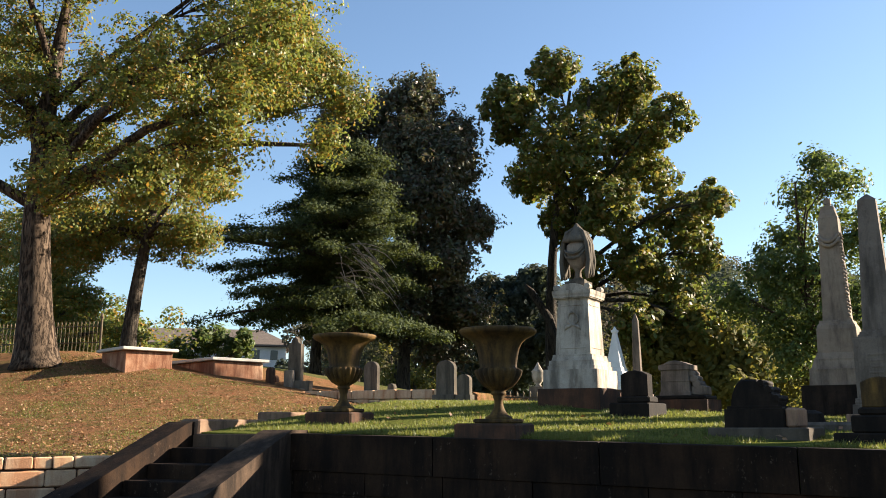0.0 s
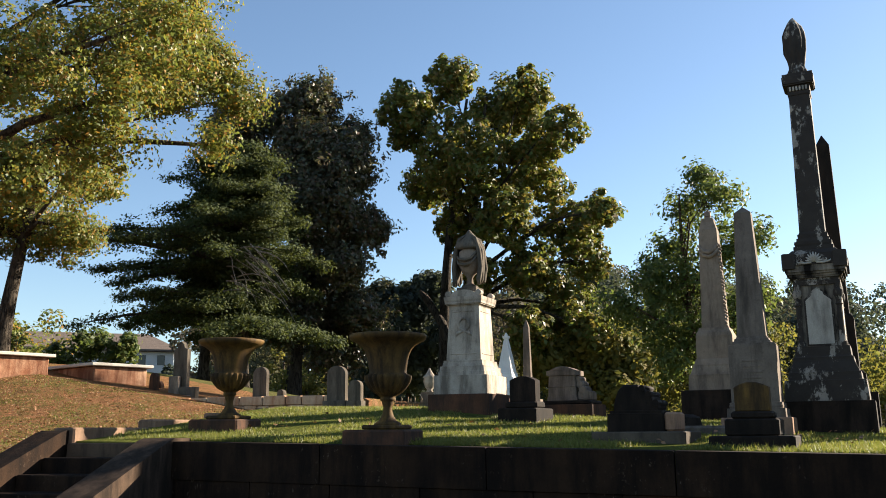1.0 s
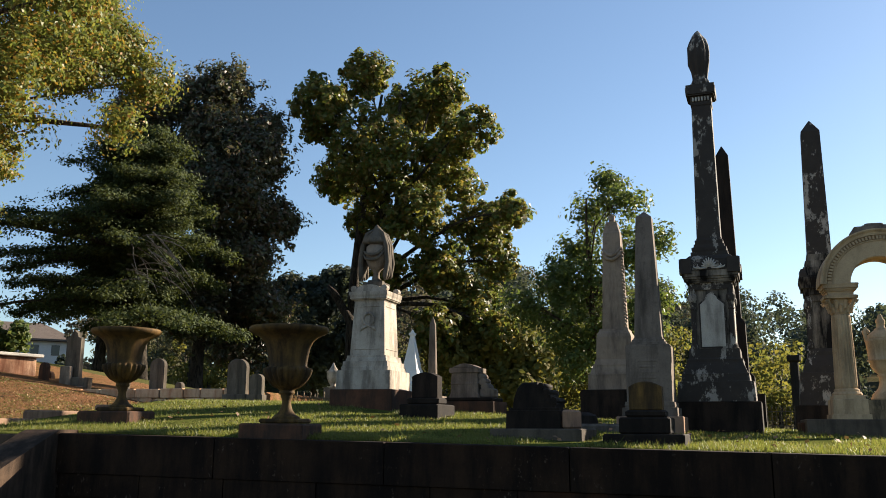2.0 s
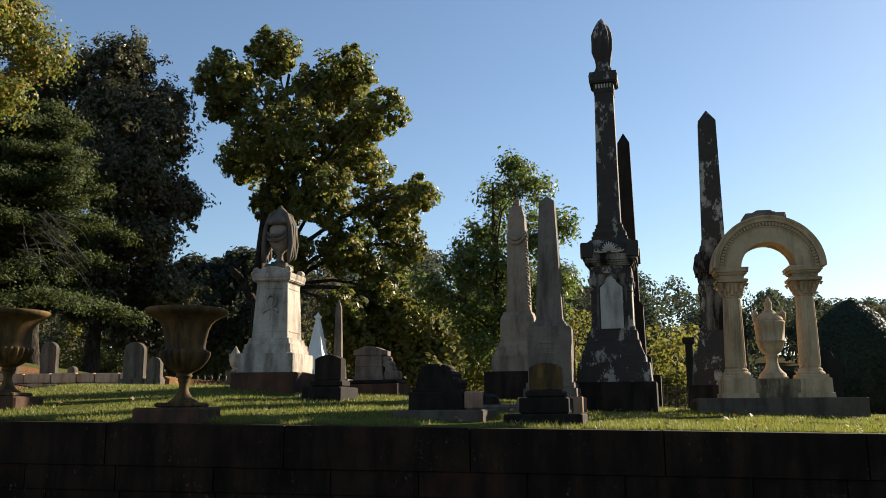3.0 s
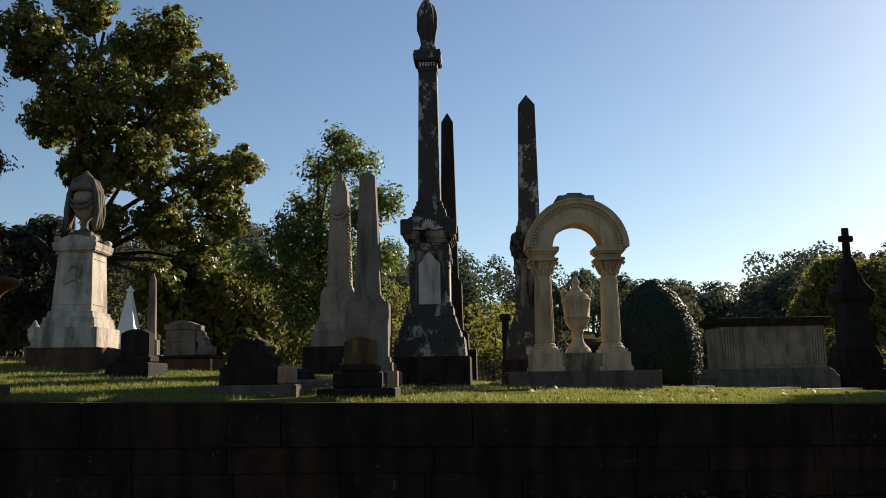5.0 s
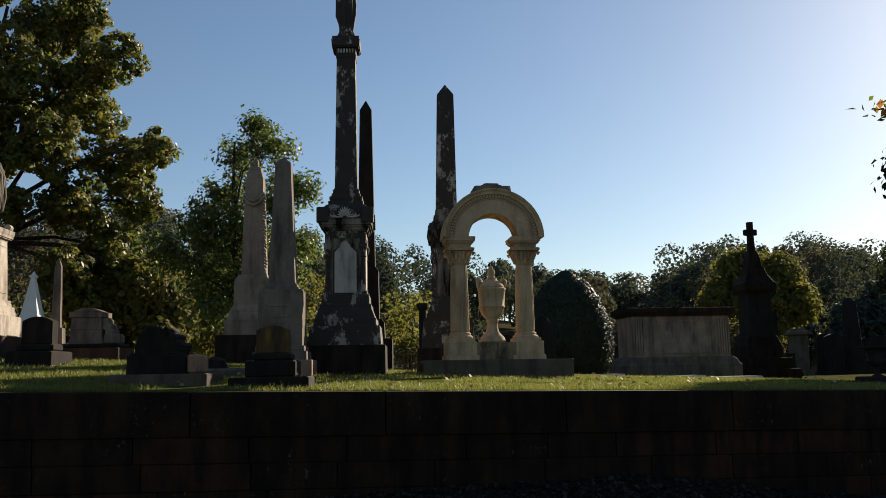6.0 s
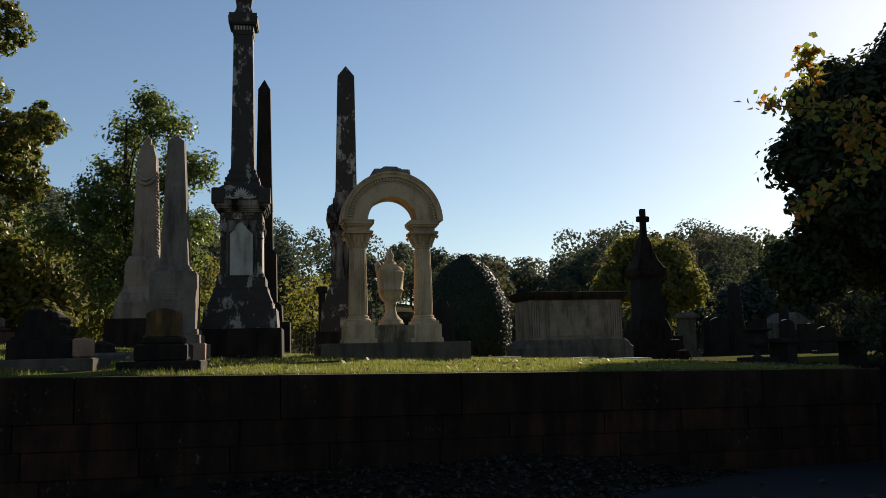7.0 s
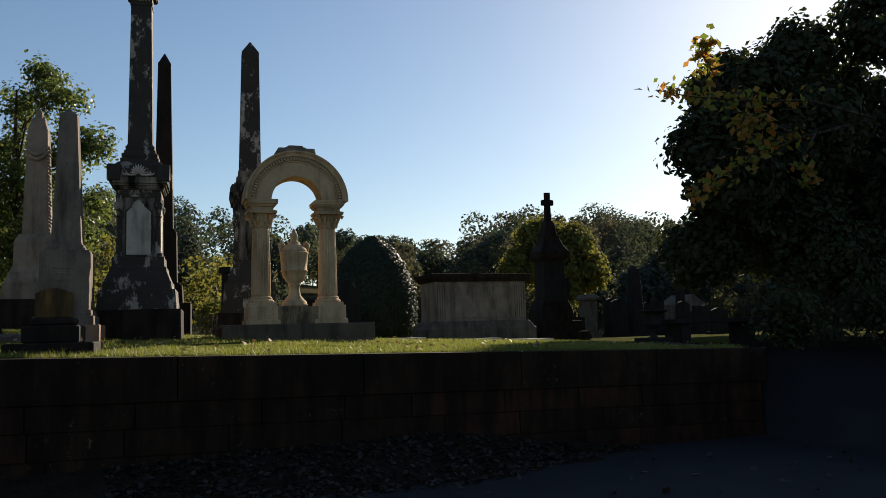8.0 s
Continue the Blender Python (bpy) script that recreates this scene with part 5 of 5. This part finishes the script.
tree("pine_oak_tree", -21.2, 21, "tall thin oak with yellow-green open crown", "tree", OAK2_LOBES, L_OAK, M_BARKD, 0.26, 70000, 0.068, 0.36, 11, fork=0.4, deep=1.8, boughs=80, lean=0.1, flat=0.5, shell=0.1, per=40, stray=0.4)
BIRCH_LOBES = [(-0.9, 9, 0.5), (-1.4, 8, 0.7), (-0.5, 8.2, 0.7), (-1.8, 6.9, 0.8), (-0.4, 6.7, 0.9), (-2.4, 5.9, 0.9), (-1.3, 5.8, 1), (0.4, 7, 0.5), (-2.5, 4.6, 0.9), (-1.4, 4.2, 1), (-3.5, 5, 0.7), (0.6, 5.4, 0.5), (-2.2, 3.4, 0.7), (-0.1, 4.6, 0.9)]

tree("young_tree", -1.6, 27, "slender young tree with sparse light green leaves", "tree", BIRCH_LOBES, L_BIRCH, M_BARK, 0.14, 21000, 0.085, 0.3, 13, fork=0.15, deep=1.0, boughs=70, shell=0.1, per=24, stray=0.4)
# The lobes furthest right lie out of view, added to shade the lane.
RTREE_LOBES = [(17.75, 8.6, 0.9), (15.75, 7.7, 0.8), (19.25, 9.1, 1.1), (20.25, 7.8, 1), (14.65, 6.2, 0.8), (16.75, 6.2, 1.3), (18.75, 6.1, 1.3), (14.15, 4.8, 0.8), (15.65, 4.6, 1.2), (17.55, 4.5, 1.2), (19.55, 4.6, 0.9), (14.95, 3.3, 0.9), (16.85, 3.2, 1), (18.85, 3.1, 1.1), (22.15, 6.4, 2.2), (20.65, 4.2, 1.5), (23.15, 5.0, 2.0), (14.0, 5.7, 0.6), (15.2, 7.2, 0.7)]

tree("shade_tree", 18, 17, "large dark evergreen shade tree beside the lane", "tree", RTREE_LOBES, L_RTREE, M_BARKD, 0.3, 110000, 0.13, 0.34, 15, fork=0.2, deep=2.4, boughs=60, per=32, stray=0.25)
# Added tree, placed to throw shade on the right end of the lawn.
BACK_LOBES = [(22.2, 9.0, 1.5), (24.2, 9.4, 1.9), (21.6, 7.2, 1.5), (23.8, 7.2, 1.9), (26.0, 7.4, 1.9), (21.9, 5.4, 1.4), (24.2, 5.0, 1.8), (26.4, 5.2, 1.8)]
tree("shade_tree", 23.4, 23.7, "added dark evergreen tree behind another, shading the lawn", "tree", BACK_LOBES, L_RTREE, M_BARKD, 0.35, 50000, 0.2, 0.45, 16, fork=0.2, deep=3.0, boughs=50, per=32, stray=0.2)
YEL_LOBES = [(-6.7, 4.2, 1.4), (-4.6, 4.2, 1.2), (-8.2, 4.5, 1.2), (-8.8, 6.3, 1.1), (-5.4, 5, 1), (-6.3, 5.2, 1.1), (-7.4, 3.2, 1.2), (-5.1, 3.1, 1)]

tree("autumn_tree", -6.4, 40, "small yellow autumn tree behind the lawn", "tree", YEL_LOBES, L_YEL, M_BARKD, 0.16, 24000, 0.19, 0.4, 21, fork=0.1, deep=1.6, boughs=30)
YEL2_LOBES = [(-17.1, 5, 1.5), (-18.1, 6.5, 1.4), (-18.9, 4.7, 1.4), (-16.5, 7.1, 1.4), (-19.4, 7.8, 1.1), (-17.2, 8.4, 1.1)]

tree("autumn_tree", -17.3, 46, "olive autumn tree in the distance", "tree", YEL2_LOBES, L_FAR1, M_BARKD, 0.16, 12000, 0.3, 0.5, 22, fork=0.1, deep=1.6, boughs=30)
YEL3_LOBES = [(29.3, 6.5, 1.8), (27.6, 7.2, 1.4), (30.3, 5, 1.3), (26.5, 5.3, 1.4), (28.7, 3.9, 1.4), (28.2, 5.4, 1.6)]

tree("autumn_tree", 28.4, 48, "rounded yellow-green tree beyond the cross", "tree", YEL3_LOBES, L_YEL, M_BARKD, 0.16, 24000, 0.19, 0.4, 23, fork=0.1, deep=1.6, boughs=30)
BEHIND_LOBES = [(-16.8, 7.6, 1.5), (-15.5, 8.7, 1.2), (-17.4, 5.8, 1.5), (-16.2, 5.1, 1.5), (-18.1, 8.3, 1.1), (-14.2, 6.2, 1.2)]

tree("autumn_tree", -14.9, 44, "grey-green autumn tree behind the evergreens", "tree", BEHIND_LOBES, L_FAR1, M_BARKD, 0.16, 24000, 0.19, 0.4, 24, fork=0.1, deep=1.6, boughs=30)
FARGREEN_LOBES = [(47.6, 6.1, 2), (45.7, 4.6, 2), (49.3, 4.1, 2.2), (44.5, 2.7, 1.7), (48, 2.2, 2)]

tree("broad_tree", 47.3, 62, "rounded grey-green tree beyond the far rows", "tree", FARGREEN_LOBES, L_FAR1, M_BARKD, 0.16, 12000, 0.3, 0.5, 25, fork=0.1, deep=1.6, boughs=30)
LBUSH_LOBES = [(-27.3, 5.4, 0.8), (-26.3, 4.6, 0.8), (-28.1, 4.6, 0.7), (-26, 5.3, 0.6)]

tree("small_tree", -27.2, 32, "small light green tree beside the building", "tree", LBUSH_LOBES, L_BIRCH, M_BARKD, 0.1, 3500, 0.14, 0.25, 26, fork=0.1, deep=1.6, boughs=30)


SIDE_LOBES = [(-31, 9, 2), (-33, 7, 2), (-29.8, 7.2, 1.5), (-31, 5.5, 2), (-34.5, 9.5, 2), (-28.2, 6.4, 0.9), (-27.6, 5.2, 0.9), (-29.2, 4.6, 1.0)]
tree("bank_tree", -31, 26, "dark-stemmed tree with green and orange leaves beyond the bank", "tree", SIDE_LOBES, L_OAK, M_BARKD, 0.24, 46000, 0.085, 0.38, 27, fork=0.2, deep=1.8, boughs=60, flat=0.5, shell=0.1, per=40, stray=0.4)


# sprays of oak leaves hanging in from the side of the lane
def spray(x, y, z, runs, seed, label):
    rng = np.random.default_rng(seed)
    t = thing("oak_bough", x, y, z, label, "branch")
    bm = bmesh.new()
    pts = []
    for run in runs:
        v = [Vector(p) for p in run]
        tube(bm, v, [0.035 * (1 - 0.85 * i / (len(v) - 1)) + 0.004 for i in range(len(v))], 6)
        for a, b in zip(v[1:], v[2:]):
            for q in range(60):
                pts.append(a.lerp(b, rng.random()) + Vector(rng.normal(size=3) * 0.13))
    part("limb", bm, M_BARKD, t, "", True)
    part("foliage", cards(np.array([tuple(p) for p in pts]), 0.12, rng), L_SPRIG, t, "green and orange lobed leaves")


spray(16.6, 14.0, 5.95, [[(0, 0, 0), (-2.0, 0, 0.25), (-3.6, 0, 0.1), (-5.2, 0, 0.05), (-6.1, 0, 0.12)], [(-4.4, 0, 0.1), (-4.6, 0, 0.6), (-4.9, 0, 1.0), (-4.8, 0, 1.3)], [(-3.6, 0, 0.1), (-3.9, 0, -0.3), (-3.7, 0, -0.7)]], 31, "bare-tipped oak bough with a few green and orange leaves")
spray(16.0, 14.2, 5.3, [[(0, 0, 0.5), (-1.5, 0, 0.1), (-2.6, 0, -0.2), (-3.8, 0, -0.9), (-4.6, 0, -1.3)], [(-1.5, 0, 0.1), (-2.4, 0, 0.4), (-3.2, 0, 0.3)], [(-1.0, 0, 0.3), (-1.6, 0, -0.5), (-1.2, 0, -0.9)]], 32, "drooping oak bough with green and orange leaves")

# bare broken limb and dead twigs
db = thing("broken_stump_limb", -13.4, 38.6, ground_z(-13.4, 38.6), "bare dark broken limb leaning beside the broad tree", "dead limb")
bm = bmesh.new()
tube(bm, [Vector((0.9, 0, -0.2)), Vector((0.8, 0, 2.5)), Vector((0.35, 0, 4.3)), Vector((-0.5, 0, 5.6)), Vector((-0.75, 0, 5.9))], [0.3, 0.25, 0.22, 0.17, 0.06], 8)
part("limb", bm, M_BARKD, db, "", True)
dt = thing("dead_branches", -16.0, 26.5, ground_z(-16.0, 26.5), "bleached dead twigs hanging from the cedar", "dead branches")
rng_d = np.random.default_rng(41)
for k in range(26):
    p = Vector((rng_d.uniform(-1.4, 0.2), rng_d.uniform(-0.3, 0.3), rng_d.uniform(3.3, 5.0)))
    d = Vector((rng_d.uniform(0.3, 1.0), rng_d.uniform(-0.3, 0.3), rng_d.uniform(-0.9, 0.15)))
    pts_d = [p]
    for q in range(4):
        pts_d.append(pts_d[-1] + d * 0.45)
        d = d + Vector((rng_d.normal() * 0.15, rng_d.normal() * 0.1, -0.16))
    bm = bmesh.new()
    tube(bm, pts_d, [0.032, 0.026, 0.02, 0.013, 0.005], 4)
    part("twig", bm, M_DEAD, dt)

# clipped holly mound
hb = thing("clipped_holly", 8.3, 25.2, ground_z(8.3, 25.2), "dense dark clipped evergreen mound", "shrub")
rng_h = np.random.default_rng(51)
hb.scale = (0.96, 0.96, 1.03)
bm = lathe([(0.0, 1.05), (0.4, 1.25), (1.0, 1.33), (1.7, 1.22), (2.3, 0.95), (2.75, 0.6), (2.98, 0.2)], 24)
part("core", bm, L_BUSH, hb)
u = rng_h.uniform(0, 1, 26000)
zz = 3.12 * (1 - (1 - u) ** 1.4)
rr = np.interp(zz, [0, 0.4, 1.0, 1.7, 2.3, 2.75, 3.0, 3.12], [1.1, 1.3, 1.38, 1.27, 1.0, 0.66, 0.28, 0.05]) + rng_h.normal(size=26000) * 0.03
aa = rng_h.uniform(0, 2 * math.pi, 26000)
part("foliage", cards(np.stack([rr * np.cos(aa), rr * np.sin(aa), zz], 1), 0.045, rng_h, 1.6, 0.0, np.stack([np.cos(aa), np.sin(aa), zz * 0.3], 1)), L_BUSH, hb, "glossy small leaves")
# brush in the shade by the lane
for x, y, r, seed in ((13.5, 13.8, 0.7, 61), (16.5, 14.0, 1.0, 62), (19.0, 15.5, 1.2, 63)):
    rng_b = np.random.default_rng(seed)
    sb = thing("wild_shrub", x, y, ground_z(x, y), "dark twiggy wild shrub in the shade", "shrub", "shrubs by the lane")
    for k in range(16):
        bm = bmesh.new()
        e = Vector((rng_b.normal() * r * 0.6, rng_b.normal() * r * 0.4, r * rng_b.uniform(0.9, 1.8)))
        tube(bm, [Vector((0, 0, -0.1)), e * 0.5 + Vector((0, 0, 0.1)), e], [0.02, 0.014, 0.004], 4)
        part("stem", bm, M_BARKD, sb)
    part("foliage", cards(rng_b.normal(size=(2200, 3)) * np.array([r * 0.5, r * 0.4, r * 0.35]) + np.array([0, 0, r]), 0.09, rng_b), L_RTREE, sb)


# ---------------------------------------------------------------- woods on the far hill
SKY_AZ = [-60, -47, -45, -35, -33, -24, -21, -18, -12, -8.5, -5.5, -3.5, 6.5, 10, 14, 17, 22, 26.5, 27.6, 29.5, 31.8, 33, 35, 37.5, 60]
SKY_EL = [9, 9, 3.6, 3.6, 8.6, 8.6, 8.8, 9.3, 10.4, 11.1, 12.4, 10.0, 8.9, 8.1, 7.6, 7.0, 6.6, 6.6, 8.0, 8.4, 7.7, 8.1, 7.9, 7.1, 6.8]


def woods(name, label, leaf_mat, seed, count, x0, x1, y0, y1, hmin, hmax, size, reach=(0.92, 1.06)):
    """Trees whose heads keep under the crest line of the hills, given by bearing and height angle."""
    rng = np.random.default_rng(seed)
    out, face = [], []
    bm = bmesh.new()
    for k in range(count):
        x, y = rng.uniform(x0, x1), rng.uniform(y0, y1)
        if x < -4 and y < 52:
            y += 14
        g = ground_z(x, y)
        crest = 1.4 + math.hypot(x, y) * math.tan(radians(np.interp(math.degrees(math.atan2(x + 0.5, y)), SKY_AZ, SKY_EL))) * rng.uniform(*reach)
        h = max(2.5, min(hmax * 1.7, crest - g)) if reach[1] < 1.5 else rng.uniform(hmin, hmax)
        w = min(h, hmax) * rng.uniform(0.3, 0.45)
        tube(bm, [Vector((x, y, g - 0.3)), Vector((x + 0.2, y, g + h * 0.7))], [0.16, 0.05], 5)
        m = int(1900 * (h / 8))
        lobes = np.stack([rng.normal(size=9) * w * 0.5, rng.normal(size=9) * w * 0.5, h * rng.uniform(0.16, 0.86, size=9)], 1)
        lr = w * rng.uniform(0.3, 0.5, size=9)
        lr = np.minimum(lr, (h * 0.99 - lobes[:, 2]))
        pk = rng.integers(0, 9, size=m)
        d = rng.normal(size=(m, 3))
        d /= np.linalg.norm(d, axis=1)[:, None]
        out.append(np.array([x, y, g]) + lobes[pk] + d * (lr[pk] * rng.uniform(0.6, 1.02, size=m))[:, None])
        face.append(d * 0.8 + np.array([0, 0, 0.3]))
    t = tagged(new(name), label, "woods", kind="stuff")
    part("trunks", bm, M_BARKD, t)
    part("crowns", cards(np.concatenate(out), size, rng, 1.3, 0.0, np.concatenate(face)), leaf_mat, t)


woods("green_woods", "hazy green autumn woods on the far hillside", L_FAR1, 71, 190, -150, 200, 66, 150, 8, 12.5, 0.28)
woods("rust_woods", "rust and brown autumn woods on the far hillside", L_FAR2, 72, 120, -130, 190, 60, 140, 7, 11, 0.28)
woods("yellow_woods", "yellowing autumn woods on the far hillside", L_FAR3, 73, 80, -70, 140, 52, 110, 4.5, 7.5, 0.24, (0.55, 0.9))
woods("near_thicket", "mixed autumn thicket behind the graveyard", L_YEL, 74, 40, -30, 12, 46, 60, 3.5, 6.5, 0.18, (0.4, 0.8))
woods("bank_woods", "trees beyond the bank with yellow-green leaves", L_OAK, 75, 12, -64, -46, 24, 38, 6, 10, 0.2, (0, 2))
# Added woods, nearly all out of view to the right, that block low light.
woods("shade_woods", "added dark trees for shade beyond the lane", L_RTREE, 76, 22, 38, 72, 8, 34, 6, 9, 0.3, (0, 2))

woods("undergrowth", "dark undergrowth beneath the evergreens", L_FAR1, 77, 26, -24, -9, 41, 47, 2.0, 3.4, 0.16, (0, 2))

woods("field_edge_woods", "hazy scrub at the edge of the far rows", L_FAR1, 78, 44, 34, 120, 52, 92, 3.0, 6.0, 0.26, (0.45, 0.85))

# far building behind the bank
ab = thing("apartment_building", -104.0, 118.0, ground_z(-100, 118), "long white building with a grey-brown hipped roof far behind the trees", "building", turn=38)
part("wall", slab(-17, 17, -6, 6, -2, 8.8, 0.05), M_PLASTER, ab)
bm = bmesh.new()
rings(bm, [[(-18, -7, 8.8), (18, -7, 8.8), (18, 7, 8.8), (-18, 7, 8.8)], [(-18, -7, 9.1), (18, -7, 9.1), (18, 7, 9.1), (-18, 7, 9.1)], [(-13, -0.3, 12.2), (13, -0.3, 12.2), (13, 0.3, 12.2), (-13, 0.3, 12.2)]])
part("roof", bm, M_ROOF, ab, "grey-brown hipped roof")
for fl in range(3):
    for k in range(11):
        w_ = part("window", slab(-15.6 + 3 * k, -14.4 + 3 * k, -6.08, -5.9, 0.8 + 2.9 * fl, 2.4 + 2.9 * fl, 0.03), M_GLASS, ab)

# ---------------------------------------------------------------- grass and fallen leaves
def blades(count, x0, x1, y0, y1, hmin, hmax, seed, power=1.0):
    rng = np.random.default_rng(seed)
    x = rng.uniform(x0, x1, count)
    y = y0 + (y1 - y0) * rng.uniform(0, 1, count) ** power
    keep = np.array([noise.noise((a * 1.1, b * 1.1, 3.0)) > -0.28 + 0.3 * rng.random() - 0.1 for a, b in zip(x, y)])
    x, y = x[keep], y[keep]
    z = np.array([ground_z(a, b) for a, b in zip(x, y)])
    k = len(x)
    h = rng.uniform(hmin, hmax, k) * (1 + 0.6 * (rng.random(k) > 0.93))
    a = rng.uniform(0, 2 * math.pi, k)
    w = rng.uniform(0.004, 0.008, k)
    lx, ly = rng.normal(size=k) * h * 0.5, rng.normal(size=k) * h * 0.5
    v = np.empty((k, 3, 3))
    v[:, 0] = np.stack([x - w * np.cos(a), y - w * np.sin(a), z - 0.01], 1)
    v[:, 1] = np.stack([x + w * np.cos(a), y + w * np.sin(a), z - 0.01], 1)
    v[:, 2] = np.stack([x + lx, y + ly, z + h], 1)
    me = bpy.data.meshes.new("grass")
    me.vertices.add(3 * k)
    me.vertices.foreach_set("co", v.reshape(-1))
    me.loops.add(3 * k)
    me.loops.foreach_set("vertex_index", np.arange(3 * k, dtype=np.int32))
    me.polygons.add(k)
    me.polygons.foreach_set("loop_start", np.arange(0, 3 * k, 3, dtype=np.int32))
    me.update()
    me.validate()
    return me


lg = tagged(new("lawn_grass", blades(240000, -7.85, 9.5, 8.8, 18.0, 0.015, 0.045, 81, 1.6)), "sunlit uneven green grass on the lawn", "grass", kind="stuff")
lg.data.materials.append(L_GRASS)
eg = tagged(new("edge_grass", blades(14000, -7.0, 8.5, 8.79, 9.1, 0.02, 0.07, 82)), "longer grass tufts along the coping", "grass", kind="stuff")
eg.data.materials.append(L_GRASS)
bg = tagged(new("bank_grass", blades(70000, -17, -8.25, 6.6, 15.2, 0.008, 0.026, 83)), "thin short grass on the bank", "grass", kind="stuff")
bg.data.materials.append(L_GRASS)


def scatter(name, label, material, count, x0, x1, y0, y1, size, seed, zfun):
    rng = np.random.default_rng(seed)
    x, y = rng.uniform(x0, x1, count), rng.uniform(y0, y1, count)
    p = np.array([(a, b, zfun(a, b) + rng.uniform(0.005, 0.03)) for a, b in zip(x, y)])
    ob = tagged(new(name, cards(p, size, rng, 1.4, 2.5)), label, "fallen leaves", kind="stuff")
    ob.data.materials.append(material)


scatter("bank_leaves", "dry brown fallen leaves on the bank", L_FALLEN, 14000, -17, -8.3, 6.6, 15.2, 0.03, 91, ground_z)
scatter("lawn_leaves", "a few red and brown fallen leaves on the lawn", L_FALLEN, 260, -7, 8, 8.85, 13, 0.045, 92, lambda a, b: ground_z(a, b) + 0.03)
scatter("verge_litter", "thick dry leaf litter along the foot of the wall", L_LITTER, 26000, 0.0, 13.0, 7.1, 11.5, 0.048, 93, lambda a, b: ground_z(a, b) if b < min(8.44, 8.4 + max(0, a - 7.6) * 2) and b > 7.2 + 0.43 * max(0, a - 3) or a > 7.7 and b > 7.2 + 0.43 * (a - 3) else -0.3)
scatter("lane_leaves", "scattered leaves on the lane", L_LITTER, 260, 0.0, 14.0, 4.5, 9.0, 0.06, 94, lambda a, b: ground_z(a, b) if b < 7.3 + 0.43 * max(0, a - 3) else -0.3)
